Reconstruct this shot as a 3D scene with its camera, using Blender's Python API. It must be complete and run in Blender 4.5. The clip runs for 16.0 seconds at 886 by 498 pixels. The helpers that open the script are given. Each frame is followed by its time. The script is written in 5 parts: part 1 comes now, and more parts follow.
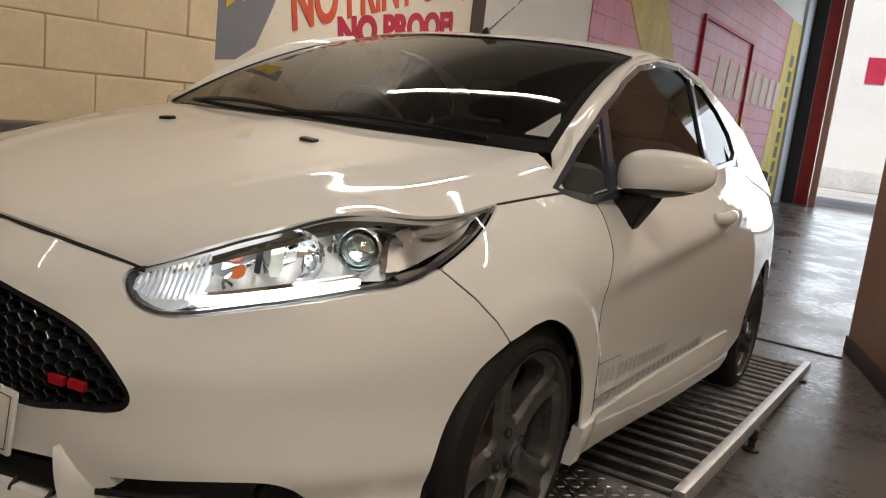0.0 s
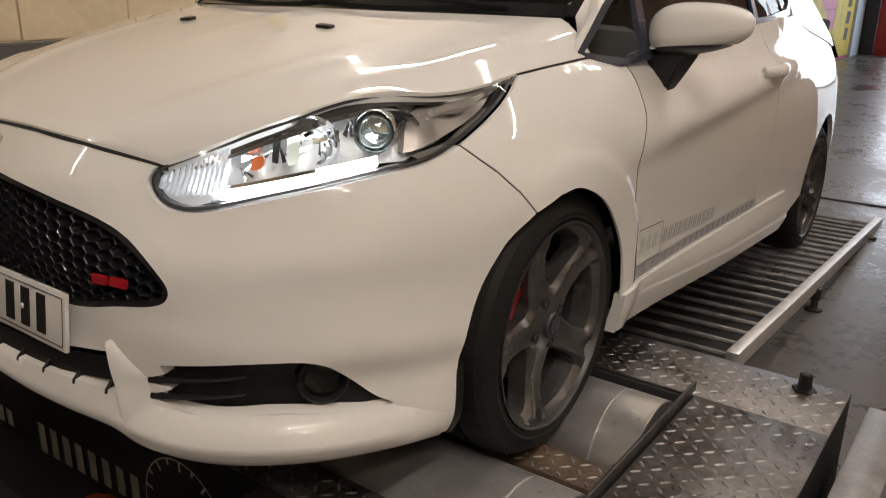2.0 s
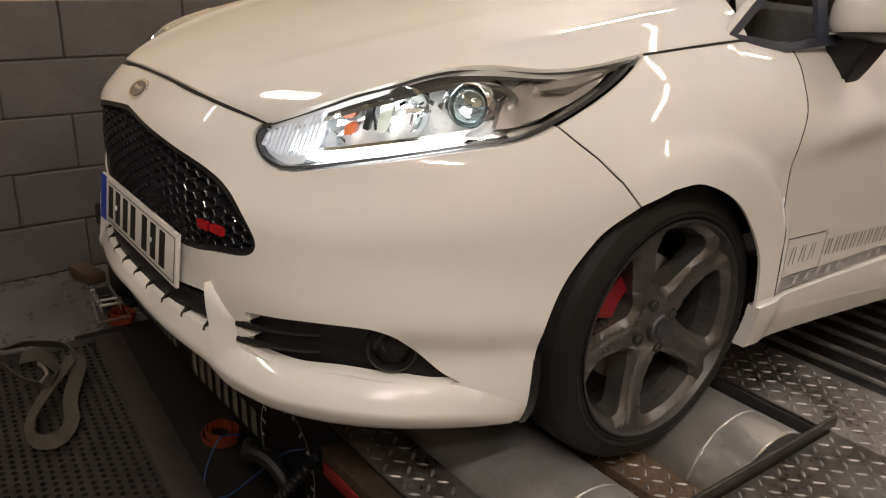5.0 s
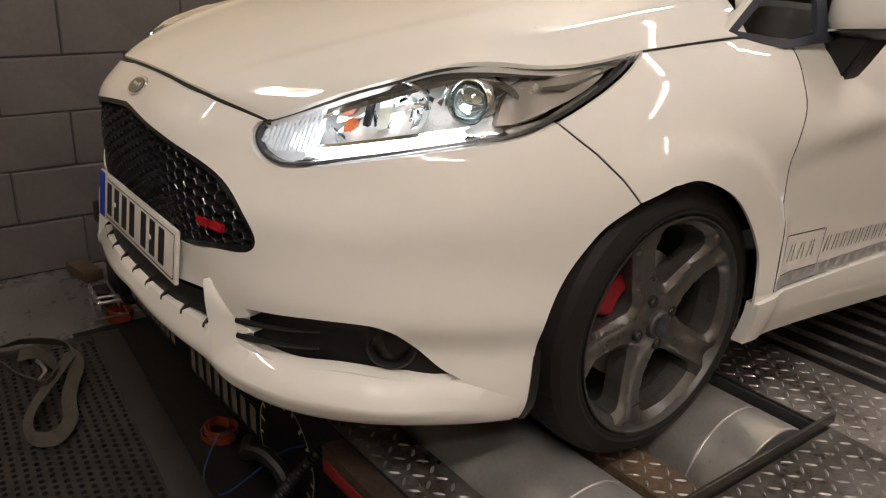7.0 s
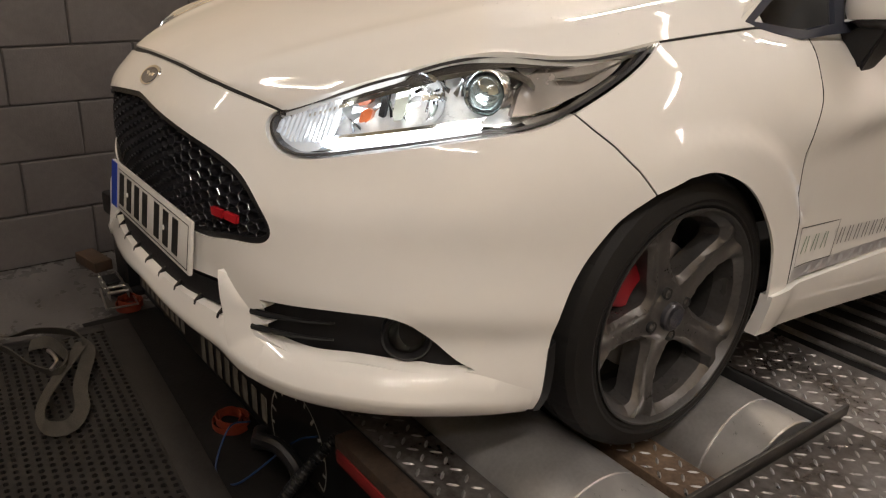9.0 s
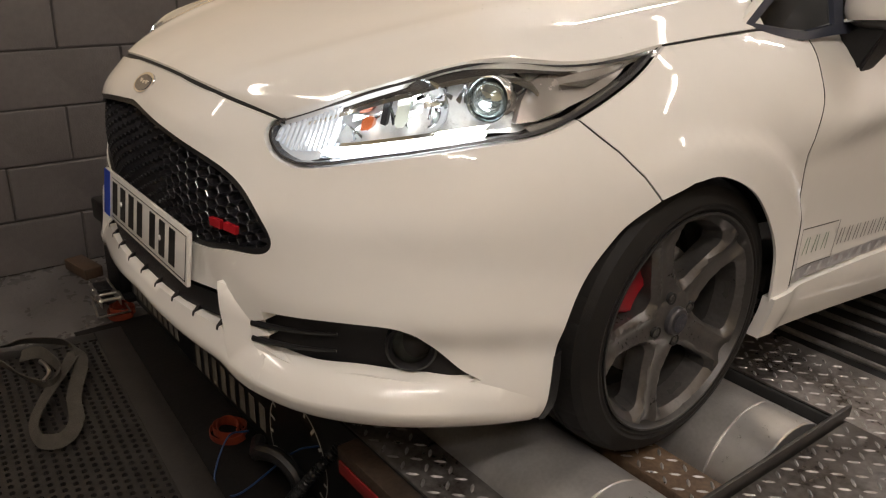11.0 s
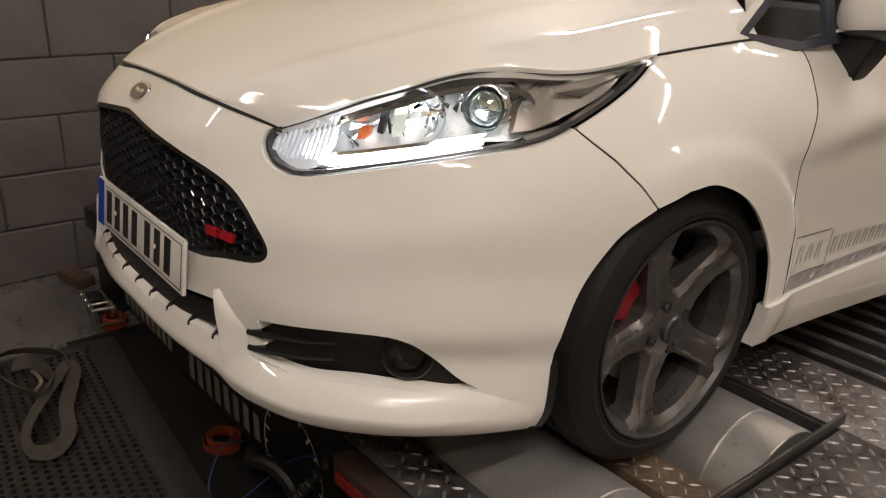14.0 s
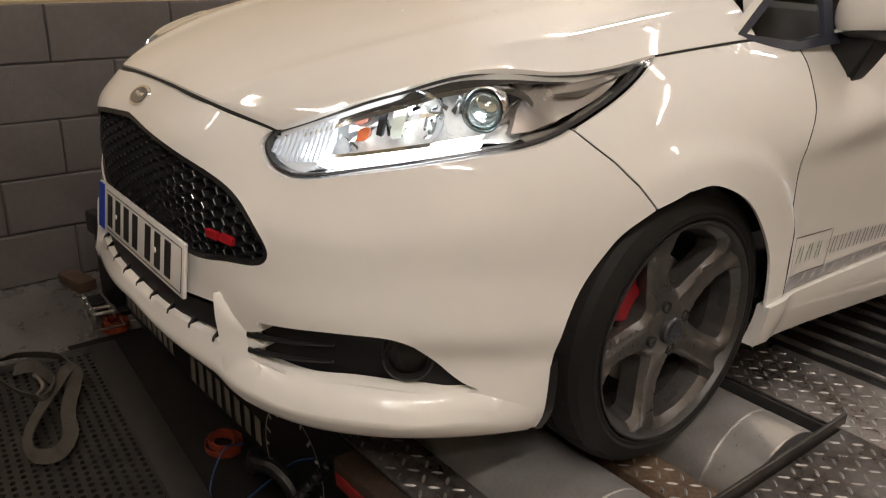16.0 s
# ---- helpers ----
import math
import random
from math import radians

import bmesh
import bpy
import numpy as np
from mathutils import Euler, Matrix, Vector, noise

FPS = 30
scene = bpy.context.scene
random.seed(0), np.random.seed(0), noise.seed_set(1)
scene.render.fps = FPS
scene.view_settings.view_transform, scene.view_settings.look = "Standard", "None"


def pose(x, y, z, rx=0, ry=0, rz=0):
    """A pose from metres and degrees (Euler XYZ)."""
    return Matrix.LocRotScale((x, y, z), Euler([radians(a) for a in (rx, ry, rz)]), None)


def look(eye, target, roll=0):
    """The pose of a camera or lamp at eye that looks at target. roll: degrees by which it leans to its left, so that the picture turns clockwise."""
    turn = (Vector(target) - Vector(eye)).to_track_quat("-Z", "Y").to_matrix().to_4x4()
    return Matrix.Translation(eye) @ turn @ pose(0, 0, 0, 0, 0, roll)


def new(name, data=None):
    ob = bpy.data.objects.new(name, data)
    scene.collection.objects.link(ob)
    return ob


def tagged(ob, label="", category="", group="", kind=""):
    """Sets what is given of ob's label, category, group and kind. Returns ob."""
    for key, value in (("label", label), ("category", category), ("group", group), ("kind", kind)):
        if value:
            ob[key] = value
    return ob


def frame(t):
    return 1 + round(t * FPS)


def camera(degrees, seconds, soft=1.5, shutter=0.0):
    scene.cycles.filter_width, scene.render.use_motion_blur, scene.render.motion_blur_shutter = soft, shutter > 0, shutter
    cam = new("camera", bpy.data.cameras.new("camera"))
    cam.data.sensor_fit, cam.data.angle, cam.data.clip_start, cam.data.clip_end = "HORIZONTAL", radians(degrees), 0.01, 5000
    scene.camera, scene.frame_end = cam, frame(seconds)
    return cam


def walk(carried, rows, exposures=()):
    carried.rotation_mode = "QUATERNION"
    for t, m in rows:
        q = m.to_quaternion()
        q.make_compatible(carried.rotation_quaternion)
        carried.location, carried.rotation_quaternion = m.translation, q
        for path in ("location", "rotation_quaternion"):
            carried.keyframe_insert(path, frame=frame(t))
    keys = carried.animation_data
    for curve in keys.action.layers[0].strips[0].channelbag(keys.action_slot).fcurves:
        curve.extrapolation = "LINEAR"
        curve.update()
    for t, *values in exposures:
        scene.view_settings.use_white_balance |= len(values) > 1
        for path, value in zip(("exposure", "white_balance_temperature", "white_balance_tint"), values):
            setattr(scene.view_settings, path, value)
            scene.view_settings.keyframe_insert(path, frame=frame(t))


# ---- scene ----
from mathutils.geometry import delaunay_2d_cdt

cam = camera(58.0, 16.0, soft=1.2)
PATH = [
    (0, (1.4875, -1.4546, 1.0147), (0.6625, -0.1133, 0.7315), 6.44),
    (0.5, (1.5426, -1.4159, 1.0007), (0.5608, -0.2075, 0.6323), 2.81),
    (1, (1.5577, -1.4041, 0.9842), (0.5343, -0.2814, 0.4818), 0.56),
    (1.5, (1.5537, -1.4121, 0.9816), (0.5453, -0.2840, 0.4613), -0.21),
    (2, (1.5612, -1.4109, 0.9942), (0.6661, -0.1834, 0.4923), 0.80),
    (2.5, (1.5706, -1.4130, 1.0048), (0.6281, -0.2245, 0.4959), 0.60),
    (3, (1.5680, -1.3787, 1.0046), (0.5729, -0.2424, 0.4769), -0.15),
    (3.5, (1.5678, -1.3586, 1.0033), (0.5451, -0.2674, 0.4346), 0.36),
    (4, (1.5818, -1.3351, 1.0160), (0.5042, -0.3041, 0.4365), 1.35),
    (4.5, (1.6800, -1.2348, 1.0214), (0.5242, -0.2837, 0.4560), 2.27),
    (5, (1.7027, -1.2070, 1.0025), (0.5110, -0.3033, 0.4341), 2.03),
    (7.5, (1.6997, -1.2120, 1.0004), (0.5137, -0.3043, 0.4265), 2.07),
    (8, (1.6983, -1.2137, 1.0008), (0.5108, -0.3128, 0.4192), 2.08),
    (8.5, (1.6924, -1.2247, 0.9970), (0.5057, -0.3250, 0.4117), 2.16),
    (9, (1.6843, -1.2261, 1.0006), (0.4998, -0.3275, 0.4096), 2.15),
    (11.5, (1.6400, -1.2421, 1.0127), (0.4806, -0.3142, 0.4169), 1.83),
    (12, (1.6373, -1.2480, 1.0118), (0.4836, -0.3091, 0.4225), 1.97),
    (12.5, (1.6365, -1.2468, 1.0132), (0.4827, -0.3074, 0.4246), 1.89),
    (13, (1.6365, -1.2473, 1.0142), (0.4794, -0.3108, 0.4276), 1.73),
    (13.5, (1.6502, -1.2401, 1.0075), (0.4855, -0.3084, 0.4283), 1.78),
    (14, (1.6407, -1.2434, 1.0104), (0.4792, -0.3072, 0.4320), 1.99),
    (14.5, (1.6306, -1.2493, 1.0162), (0.4729, -0.3091, 0.4367), 1.89),
    (15, (1.6294, -1.2478, 1.0149), (0.4703, -0.3080, 0.4376), 1.69),
    (15.5, (1.6370, -1.2454, 1.0170), (0.4757, -0.3089, 0.4387), 1.49),
    (16, (1.6462, -1.2416, 1.0100), (0.4806, -0.3075, 0.4366), 1.64),
]
walk(cam, [(t, look(e, g, r)) for t, e, g, r in PATH],
     [(0, -.40, 6550, 10), (.4, -.40, 7300, 4), (.7, -.30, 7350, 8), (1.0, -.17, 7400, 10), (1.5, -.12, 6850, 10), (2.0, -.20, 6450, 12), (2.5, -.20, 7150, 13), (3.0, -.20, 7250, 13), (3.5, -.13, 7000, 12), (4.0, -.08, 6750, 12), (4.6, -.04, 6480, 12), (16, -.04, 6450, 12)])

# ---- light ----
FLOOR = -0.25
world = bpy.data.worlds.new("sky")
scene.world = world
world.use_nodes = True
wn = world.node_tree
sky = wn.nodes.new("ShaderNodeTexSky")
sky.sky_type = 'NISHITA'
sky.sun_disc = False
sky.sun_elevation, sky.sun_rotation = radians(48), radians(145)
wn.links.new(sky.outputs[0], wn.nodes["Background"].inputs[0])
wn.nodes["Background"].inputs[1].default_value = 0.15


def lamp(name, kind, energy, matrix, color=(1, 1, 1), **more):
    data = bpy.data.lights.new(name, kind)
    data.energy, data.color = energy, color
    if kind == 'AREA':
        data.shape = 'RECTANGLE'
        data.size, data.size_y = more["size"]
    if kind == 'SUN':
        data.angle = more["angle"]
    ob = new(name, data)
    ob.matrix_basis = matrix
    return ob


lamp("sun", 'SUN', 5.0, look((0, 0, 0), (-.35, .5, -.68)), (1, .96, .9), angle=radians(.5))
WARM = (1.0, .89, .79)

# ---- materials ----


def mat(name, color, rough=.5, metal=0.0, vary=0.0, scale=8.0, bump=0.0, bscale=120.0, coat=0.0, spots=None, emit=None, spec=.5, rvar=0.0):
    """A surface with two scales of uneven colour, uneven gloss and fine relief."""
    m = bpy.data.materials.new(name)
    m.use_nodes = True
    nt = m.node_tree
    b = nt.nodes["Principled BSDF"]
    b.inputs["Base Color"].default_value = (*color, 1)
    b.inputs["Roughness"].default_value = rough
    b.inputs["Metallic"].default_value = metal
    b.inputs["Specular IOR Level"].default_value = spec
    b.inputs["Coat Weight"].default_value = coat
    b.inputs["Coat Roughness"].default_value = .03
    if emit:
        b.inputs["Emission Color"].default_value = (*emit[:3], 1)
        b.inputs["Emission Strength"].default_value = emit[3]
    tc = nt.nodes.new("ShaderNodeTexCoord")
    if vary or rvar:
        big = nt.nodes.new("ShaderNodeTexNoise")
        big.inputs["Scale"].default_value = scale
        big.inputs["Detail"].default_value = 6
        nt.links.new(tc.outputs["Object"], big.inputs["Vector"])
        fine = nt.nodes.new("ShaderNodeTexNoise")
        fine.inputs["Scale"].default_value = scale * 9
        fine.inputs["Detail"].default_value = 4
        nt.links.new(tc.outputs["Object"], fine.inputs["Vector"])
        add = nt.nodes.new("ShaderNodeMix")
        add.inputs[0].default_value = .4
        nt.links.new(big.outputs[0], add.inputs[2])
        nt.links.new(fine.outputs[0], add.inputs[3])
        if vary:
            ramp = nt.nodes.new("ShaderNodeValToRGB")
            lo, hi = [max(0, c * (1 - vary)) for c in color], [min(1, c * (1 + vary)) for c in color]
            if spots:
                lo = spots
            ramp.color_ramp.elements[0].position, ramp.color_ramp.elements[1].position = .32, .68
            ramp.color_ramp.elements[0].color, ramp.color_ramp.elements[1].color = (*lo, 1), (*hi, 1)
            nt.links.new(add.outputs[0], ramp.inputs[0])
            nt.links.new(ramp.outputs[0], b.inputs["Base Color"])
        if rvar:
            mr = nt.nodes.new("ShaderNodeMapRange")
            mr.inputs[1].default_value, mr.inputs[2].default_value = .3, .7
            mr.inputs[3].default_value, mr.inputs[4].default_value = max(.02, rough - rvar), min(1, rough + rvar)
            nt.links.new(add.outputs[0], mr.inputs[0])
            nt.links.new(mr.outputs[0], b.inputs["Roughness"])
    if bump:
        nz = nt.nodes.new("ShaderNodeTexNoise")
        nz.inputs["Scale"].default_value = bscale
        nz.inputs["Detail"].default_value = 5
        nt.links.new(tc.outputs["Object"], nz.inputs["Vector"])
        bp = nt.nodes.new("ShaderNodeBump")
        bp.inputs["Strength"].default_value = bump
        bp.inputs["Distance"].default_value = .004
        nt.links.new(nz.outputs[0], bp.inputs["Height"])
        nt.links.new(bp.outputs[0], b.inputs["Normal"])
    return m


def glass_mat(name, tint, gloss=1.5):
    """A thin clear pane: see-through, with a mirror gloss that grows at grazing angles."""
    m = bpy.data.materials.new(name)
    m.use_nodes = True
    nt = m.node_tree
    nt.nodes.remove(nt.nodes["Principled BSDF"])
    tr, gl = nt.nodes.new("ShaderNodeBsdfTransparent"), nt.nodes.new("ShaderNodeBsdfGlossy")
    tr.inputs[0].default_value = (*tint, 1)
    gl.inputs["Roughness"].default_value = .015
    fr, mx = nt.nodes.new("ShaderNodeFresnel"), nt.nodes.new("ShaderNodeMixShader")
    fr.inputs[0].default_value = gloss
    nt.links.new(fr.outputs[0], mx.inputs[0])
    nt.links.new(tr.outputs[0], mx.inputs[1])
    nt.links.new(gl.outputs[0], mx.inputs[2])
    nt.links.new(mx.outputs[0], nt.nodes["Material Output"].inputs[0])
    return m


PAINT = mat("white_car_paint", (.80, .79, .76), .6, vary=.015, scale=3, coat=1.0, spec=.12)
# near-black: paints shade into gaps and hollows, also serves plain black parts
GAP = mat("cavity_shade_black", (.012, .012, .012), .8)
BLACK = mat("black_plastic", (.011, .011, .012), .38, vary=.25, scale=40, bump=.15, bscale=700, spec=.35)
GLOSS = mat("gloss_black_trim", (.012, .012, .014), .12, coat=.6)
# blue-grey base colour paints the sky's reflection into black trim
SATIN = mat("black_trim_sky_tint", (.045, .052, .075), .18, vary=.08, scale=20, coat=.8)
RUBBER = mat("tyre_rubber", (.0075, .0072, .007), .64, vary=.3, scale=18, bump=.15, bscale=300, spots=(.012, .0112, .0105), spec=.25)
ALLOY = mat("grey_alloy", (.125, .12, .116), .36, metal=.7, vary=.22, scale=14, rvar=.12)
CHROME = mat("bright_chrome", (.85, .86, .87), .10, metal=1.0, rvar=.07, scale=30)
STEEL = mat("brushed_steel", (.58, .56, .53), .30, metal=1.0, vary=.03, scale=30)
BAND = mat("polished_band", (.84, .83, .815), .31, metal=.85, vary=.05, scale=60, rvar=.05)
DRUM = mat("knurled_steel", (.54, .53, .52), .34, metal=.75, vary=.14, scale=14, rvar=.07, bump=.12, bscale=1500)
TREAD = mat("worn_tread_plate", (.18, .172, .166), .38, metal=.7, vary=.5, scale=7, rvar=.18, bump=.15, bscale=400, spots=(.05, .038, .03))
LUG = mat("worn_tread_lug", (.40, .39, .38), .34, metal=.8, vary=.5, scale=9, rvar=.15)
GALV = mat("galvanised_steel", (.60, .60, .60), .45, metal=.6, vary=.2, scale=20, rvar=.15, bump=.1)
SLAT = mat("worn_slat_steel", (.27, .26, .25), .42, metal=.65, vary=.35, scale=16, rvar=.15)
RED = mat("red_enamel", (.40, .012, .02), .3)
CALIPER = mat("red_caliper", (.27, .008, .016), .35)
CONCRETE = mat("sealed_concrete", (.108, .10, .095), .30, vary=.28, scale=2.2, rvar=.16, bump=.25, bscale=60)
YARD = mat("pale_yard_concrete", (.55, .54, .52), .8, vary=.2, scale=1.0, bump=.2)
DARKPAINT = mat("dark_wall_paint", (.122, .110, .106), .48, vary=.16, scale=5, bump=.35, bscale=160, rvar=.1)
CREAM = mat("cream_wall_paint", (.80, .665, .45), .45, vary=.08, scale=4, bump=.35, bscale=140, rvar=.1)
WHITEWALL = mat("white_wall_paint", (.72, .70, .66), .6, vary=.06, scale=3, bump=.2)
JOINT = mat("painted_mortar", (.075, .068, .065), .7, bump=.3)
CREAMJOINT = mat("cream_mortar", (.62, .50, .35), .7, bump=.3)
MATRUB = mat("rubber_mat", (.020, .0175, .016), .6, vary=.4, scale=12, bump=.2, bscale=200)
WEB = mat("grey_webbing", (.075, .067, .055), .85, vary=.25, scale=25, bump=.5, bscale=800)
WOOD = mat("weathered_wood", (.075, .045, .027), .7, vary=.35, scale=14, bump=.4, bscale=90)
ORANGE = mat("orange_strap", (.20, .028, .008), .7, vary=.25, scale=30, bump=.4, bscale=500)
BLUE = mat("blue_cable", (.008, .035, .11), .4)
DIALP = mat("white_dial_print", (.55, .54, .50), .5)
LETTER = mat("faded_print", (.22, .207, .18), .6, vary=.2, scale=20)
GLASS = glass_mat("car_glass", (.92, .94, .92), 1.46)
LENS = glass_mat("clear_lens", (.93, .95, .95))
SEATS = mat("dark_cloth", (.02, .02, .022), .9, vary=.2, scale=30)
AMBER = mat("amber_bulb", (.42, .10, .03), .3)
DRL = mat("running_light", (1, 1, 1), .3, emit=(.93, .97, 1.0, 13.0))
PLATE = mat("white_plate", (.74, .73, .70), .35, vary=.03, scale=20)
PLATEBLUE = mat("blue_band", (.01, .05, .42), .4)
INK = mat("black_ink", (.012, .012, .012), .45)
FRIT = mat("screen_edge_print", (.010, .010, .010), .9, spec=.08)
DECAL = mat("grey_vinyl", (.055, .06, .058), .4)
GREENVINYL = mat("green_vinyl", (.09, .20, .11), .4)
FILM = mat("silver_film", (.48, .48, .49), .28, metal=.5, vary=.08, scale=30)
FILMLIGHT = mat("pale_silver_film", (.78, .78, .80), .2, metal=.4)
BROWN = mat("brown_wall_paint", (.30, .19, .135), .5, vary=.12, scale=3, bump=.2)
TUBE = mat("fluorescent_tube", (1, 1, 1), .4, emit=(1.0, .92, .80, 20.0))

# ---- helpers ----


def part(name, bm, material, parent=None, label="", smooth=True, sharp=35):
    """Links a bmesh as one mesh object under parent."""
    bm.normal_update()
    for f in bm.faces:
        f.smooth = smooth
    if smooth:
        lim = radians(sharp)
        for e in bm.edges:
            if len(e.link_faces) == 2 and e.calc_face_angle(0) > lim:
                e.smooth = False
    me = bpy.data.meshes.new(name)
    bm.to_mesh(me)
    bm.free()
    for m in (material if isinstance(material, (list, tuple)) else [material]):
        me.materials.append(m)
    ob = new(name, me)
    if parent:
        ob.parent = parent
    if label:
        ob["label"] = label
    return ob


def thing(name, label, category, group="", kind="", m=None):
    ob = tagged(new(name), label, category, group, kind)
    if m:
        ob.matrix_basis = m
    return ob


def box(bm, a, b, bevel=0.0, m=None):
    """Adds a box from corner a to corner b."""
    r = bmesh.ops.create_cube(bm, size=1)
    vs = r["verts"]
    for v in vs:
        v.co = Vector([(a[i] + b[i]) / 2 + v.co[i] * (b[i] - a[i]) for i in range(3)])
    if bevel:
        es = list({e for v in vs for e in v.link_edges})
        g = bmesh.ops.bevel(bm, geom=es, offset=bevel, segments=2, affect='EDGES', profile=.5)
        vs = list({v for v in g["verts"]} | {v for v in vs if v.is_valid})
    if m:
        bmesh.ops.transform(bm, matrix=m, verts=vs)
    return vs


def boxed(name, a, b, material, parent=None, label="", bevel=0.003, m=None):
    bm = bmesh.new()
    box(bm, a, b, bevel, m)
    return part(name, bm, material, parent, label)


def lathe(bm, profile, segs=48, axis='X', centre=(0, 0, 0), dent=None):
    """Turns profile points (along, radius) round an axis through centre. dent(i, j, r) may change a radius."""
    rings = []
    for j, (a, r) in enumerate(profile):
        ring = []
        for i in range(segs):
            w = 2 * math.pi * i / segs
            q = dent(i, j, r) if dent else r
            p = {'X': (a, q * math.cos(w), q * math.sin(w)), 'Y': (q * math.cos(w), a, q * math.sin(w)), 'Z': (q * math.cos(w), q * math.sin(w), a)}[axis]
            ring.append(bm.verts.new(Vector(p) + Vector(centre)))
        rings.append(ring)
    for r0, r1 in zip(rings, rings[1:]):
        for i in range(segs):
            k = (i + 1) % segs
            bm.faces.new((r0[i], r0[k], r1[k], r1[i]))
    return rings


def cap(bm, ring):
    bm.faces.new(ring)


def tube(bm, pts, r, segs=8, closed=False):
    """Adds a round tube along points."""
    rings = []
    n = len(pts)
    pts = [Vector(p) for p in pts]
    up = Vector((0, 0, 1))
    for i, p in enumerate(pts):
        d = (pts[(i + 1) % n] - pts[i - 1]) if closed or 0 < i < n - 1 else (pts[1] - pts[0] if i == 0 else pts[-1] - pts[-2])
        d.normalize()
        a = d.cross(up)
        if a.length < .05:
            a = d.cross(Vector((1, 0, 0)))
        a.normalize()
        b = d.cross(a)
        rr = r(i / max(1, n - 1)) if callable(r) else r
        rings.append([bm.verts.new(p + rr * (math.cos(w) * a + math.sin(w) * b)) for w in [2 * math.pi * k / segs for k in range(segs)]])
    pairs = list(zip(rings, rings[1:])) + ([(rings[-1], rings[0])] if closed else [])
    for r0, r1 in pairs:
        for k in range(segs):
            q = (k + 1) % segs
            bm.faces.new((r0[k], r0[q], r1[q], r1[k]))
    if not closed:
        bm.faces.new(rings[0][::-1])
        bm.faces.new(rings[-1])


def spline(pts, n):
    """n points on a smooth curve through pts."""
    dims = len(pts[0])
    ks = [[(float(i), p[d]) for i, p in enumerate(pts)] for d in range(dims)]
    return [tuple(herm(k, (len(pts) - 1) * j / (n - 1)) for k in ks) for j in range(n)]

def herm(keys, t):
    """Smooth curve through keys (t, value): cubic Hermite with limited slopes."""
    n = len(keys)
    if t <= keys[0][0]:
        return keys[0][1]
    if t >= keys[-1][0]:
        return keys[-1][1]
    i = 0
    while keys[i + 1][0] < t:
        i += 1

    def slope(k):
        if k == 0 or k == n - 1:
            a = max(0, min(k, n - 2))
            return (keys[a + 1][1] - keys[a][1]) / (keys[a + 1][0] - keys[a][0])
        return (keys[k + 1][1] - keys[k - 1][1]) / (keys[k + 1][0] - keys[k - 1][0])
    h = keys[i + 1][0] - keys[i][0]
    u = (t - keys[i][0]) / h
    a, b, m, q = keys[i][1], keys[i + 1][1], slope(i) * h, slope(i + 1) * h
    return a + u * (m + u * (3 * (b - a) - 2 * m - q + u * (m + q - 2 * (b - a))))


# Plan of the body at bumper height, from the middle of the nose round the flank to the tail.
PLAN = [(0, -.785), (.14, -.782), (.28, -.765), (.42, -.733), (.55, -.675), (.65, -.59), (.715, -.50), (.765, -.40),
        (.805, -.28), (.832, -.15), (.845, 0), (.846, .25), (.842, .6), (.848, 1.3), (.843, 2.0), (.828, 2.45),
        (.795, 2.8), (.735, 3.05), (.62, 3.155), (.35, 3.19), (0, 3.2)]
RUN = [0.0]
for (ax, ay), (bx, by) in zip(PLAN, PLAN[1:]):
    RUN.append(RUN[-1] + math.hypot(bx - ax, by - ay))
PX = [(r, p[0]) for r, p in zip(RUN, PLAN)]
PY = [(r, p[1]) for r, p in zip(RUN, PLAN)]
# How far the skin stands in (-) or out (+) from the plan at each height, at stations along the plan.
LEAN = [(0.0, [(.14, -.02), (.20, 0), (.27, 0), (.34, -.015), (.42, -.004), (.47, .012), (.53, .018), (.58, .015), (.62, .004), (.66, -.026), (.70, -.06)]),
        (.24, [(.14, -.02), (.20, 0), (.28, 0), (.34, -.01), (.42, -.002), (.47, .012), (.53, .017), (.58, .013), (.62, .002), (.66, -.028), (.70, -.062)]),
        (.43, [(.14, -.02), (.20, 0), (.28, -.004), (.34, .0), (.37, .0), (.41, -.004), (.45, -.005), (.50, -.012), (.57, -.05), (.64, -.078), (.70, -.11)]),
        (.80, [(.14, -.03), (.19, 0), (.23, 0), (.30, -.012), (.345, .003), (.375, .002), (.41, -.003), (.46, -.009), (.52, -.011), (.58, -.024), (.64, -.045), (.70, -.08), (.78, -.15)]),
        (1.20, [(.14, -.03), (.19, -.012), (.30, -.006), (.36, 0), (.42, -.004), (.50, -.002), (.58, 0), (.65, -.012), (.72, -.042), (.78, -.085), (.84, -.14)]),
        (1.60, [(.14, -.05), (.20, -.03), (.30, -.006), (.45, -.006), (.60, 0), (.70, -.002), (.76, -.016), (.82, -.055), (.87, -.115)]),
        (2.65, [(.14, -.06), (.20, -.03), (.28, -.012), (.36, -.022), (.50, -.014), (.68, 0), (.78, -.004), (.86, -.035), (.92, -.068), (.985, -.092)]),
        (3.75, [(.14, -.05), (.22, -.02), (.40, 0), (.60, .004), (.76, -.006), (.84, -.028), (.92, -.066), (1.0, -.10), (1.05, -.125)]),
        (4.6, [(.2, -.03), (.45, .01), (.65, 0), (.85, -.03), (1.05, -.12)]),
        (5.4, [(.2, -.03), (.45, .02), (.65, 0), (.85, -.03), (1.05, -.12)])]


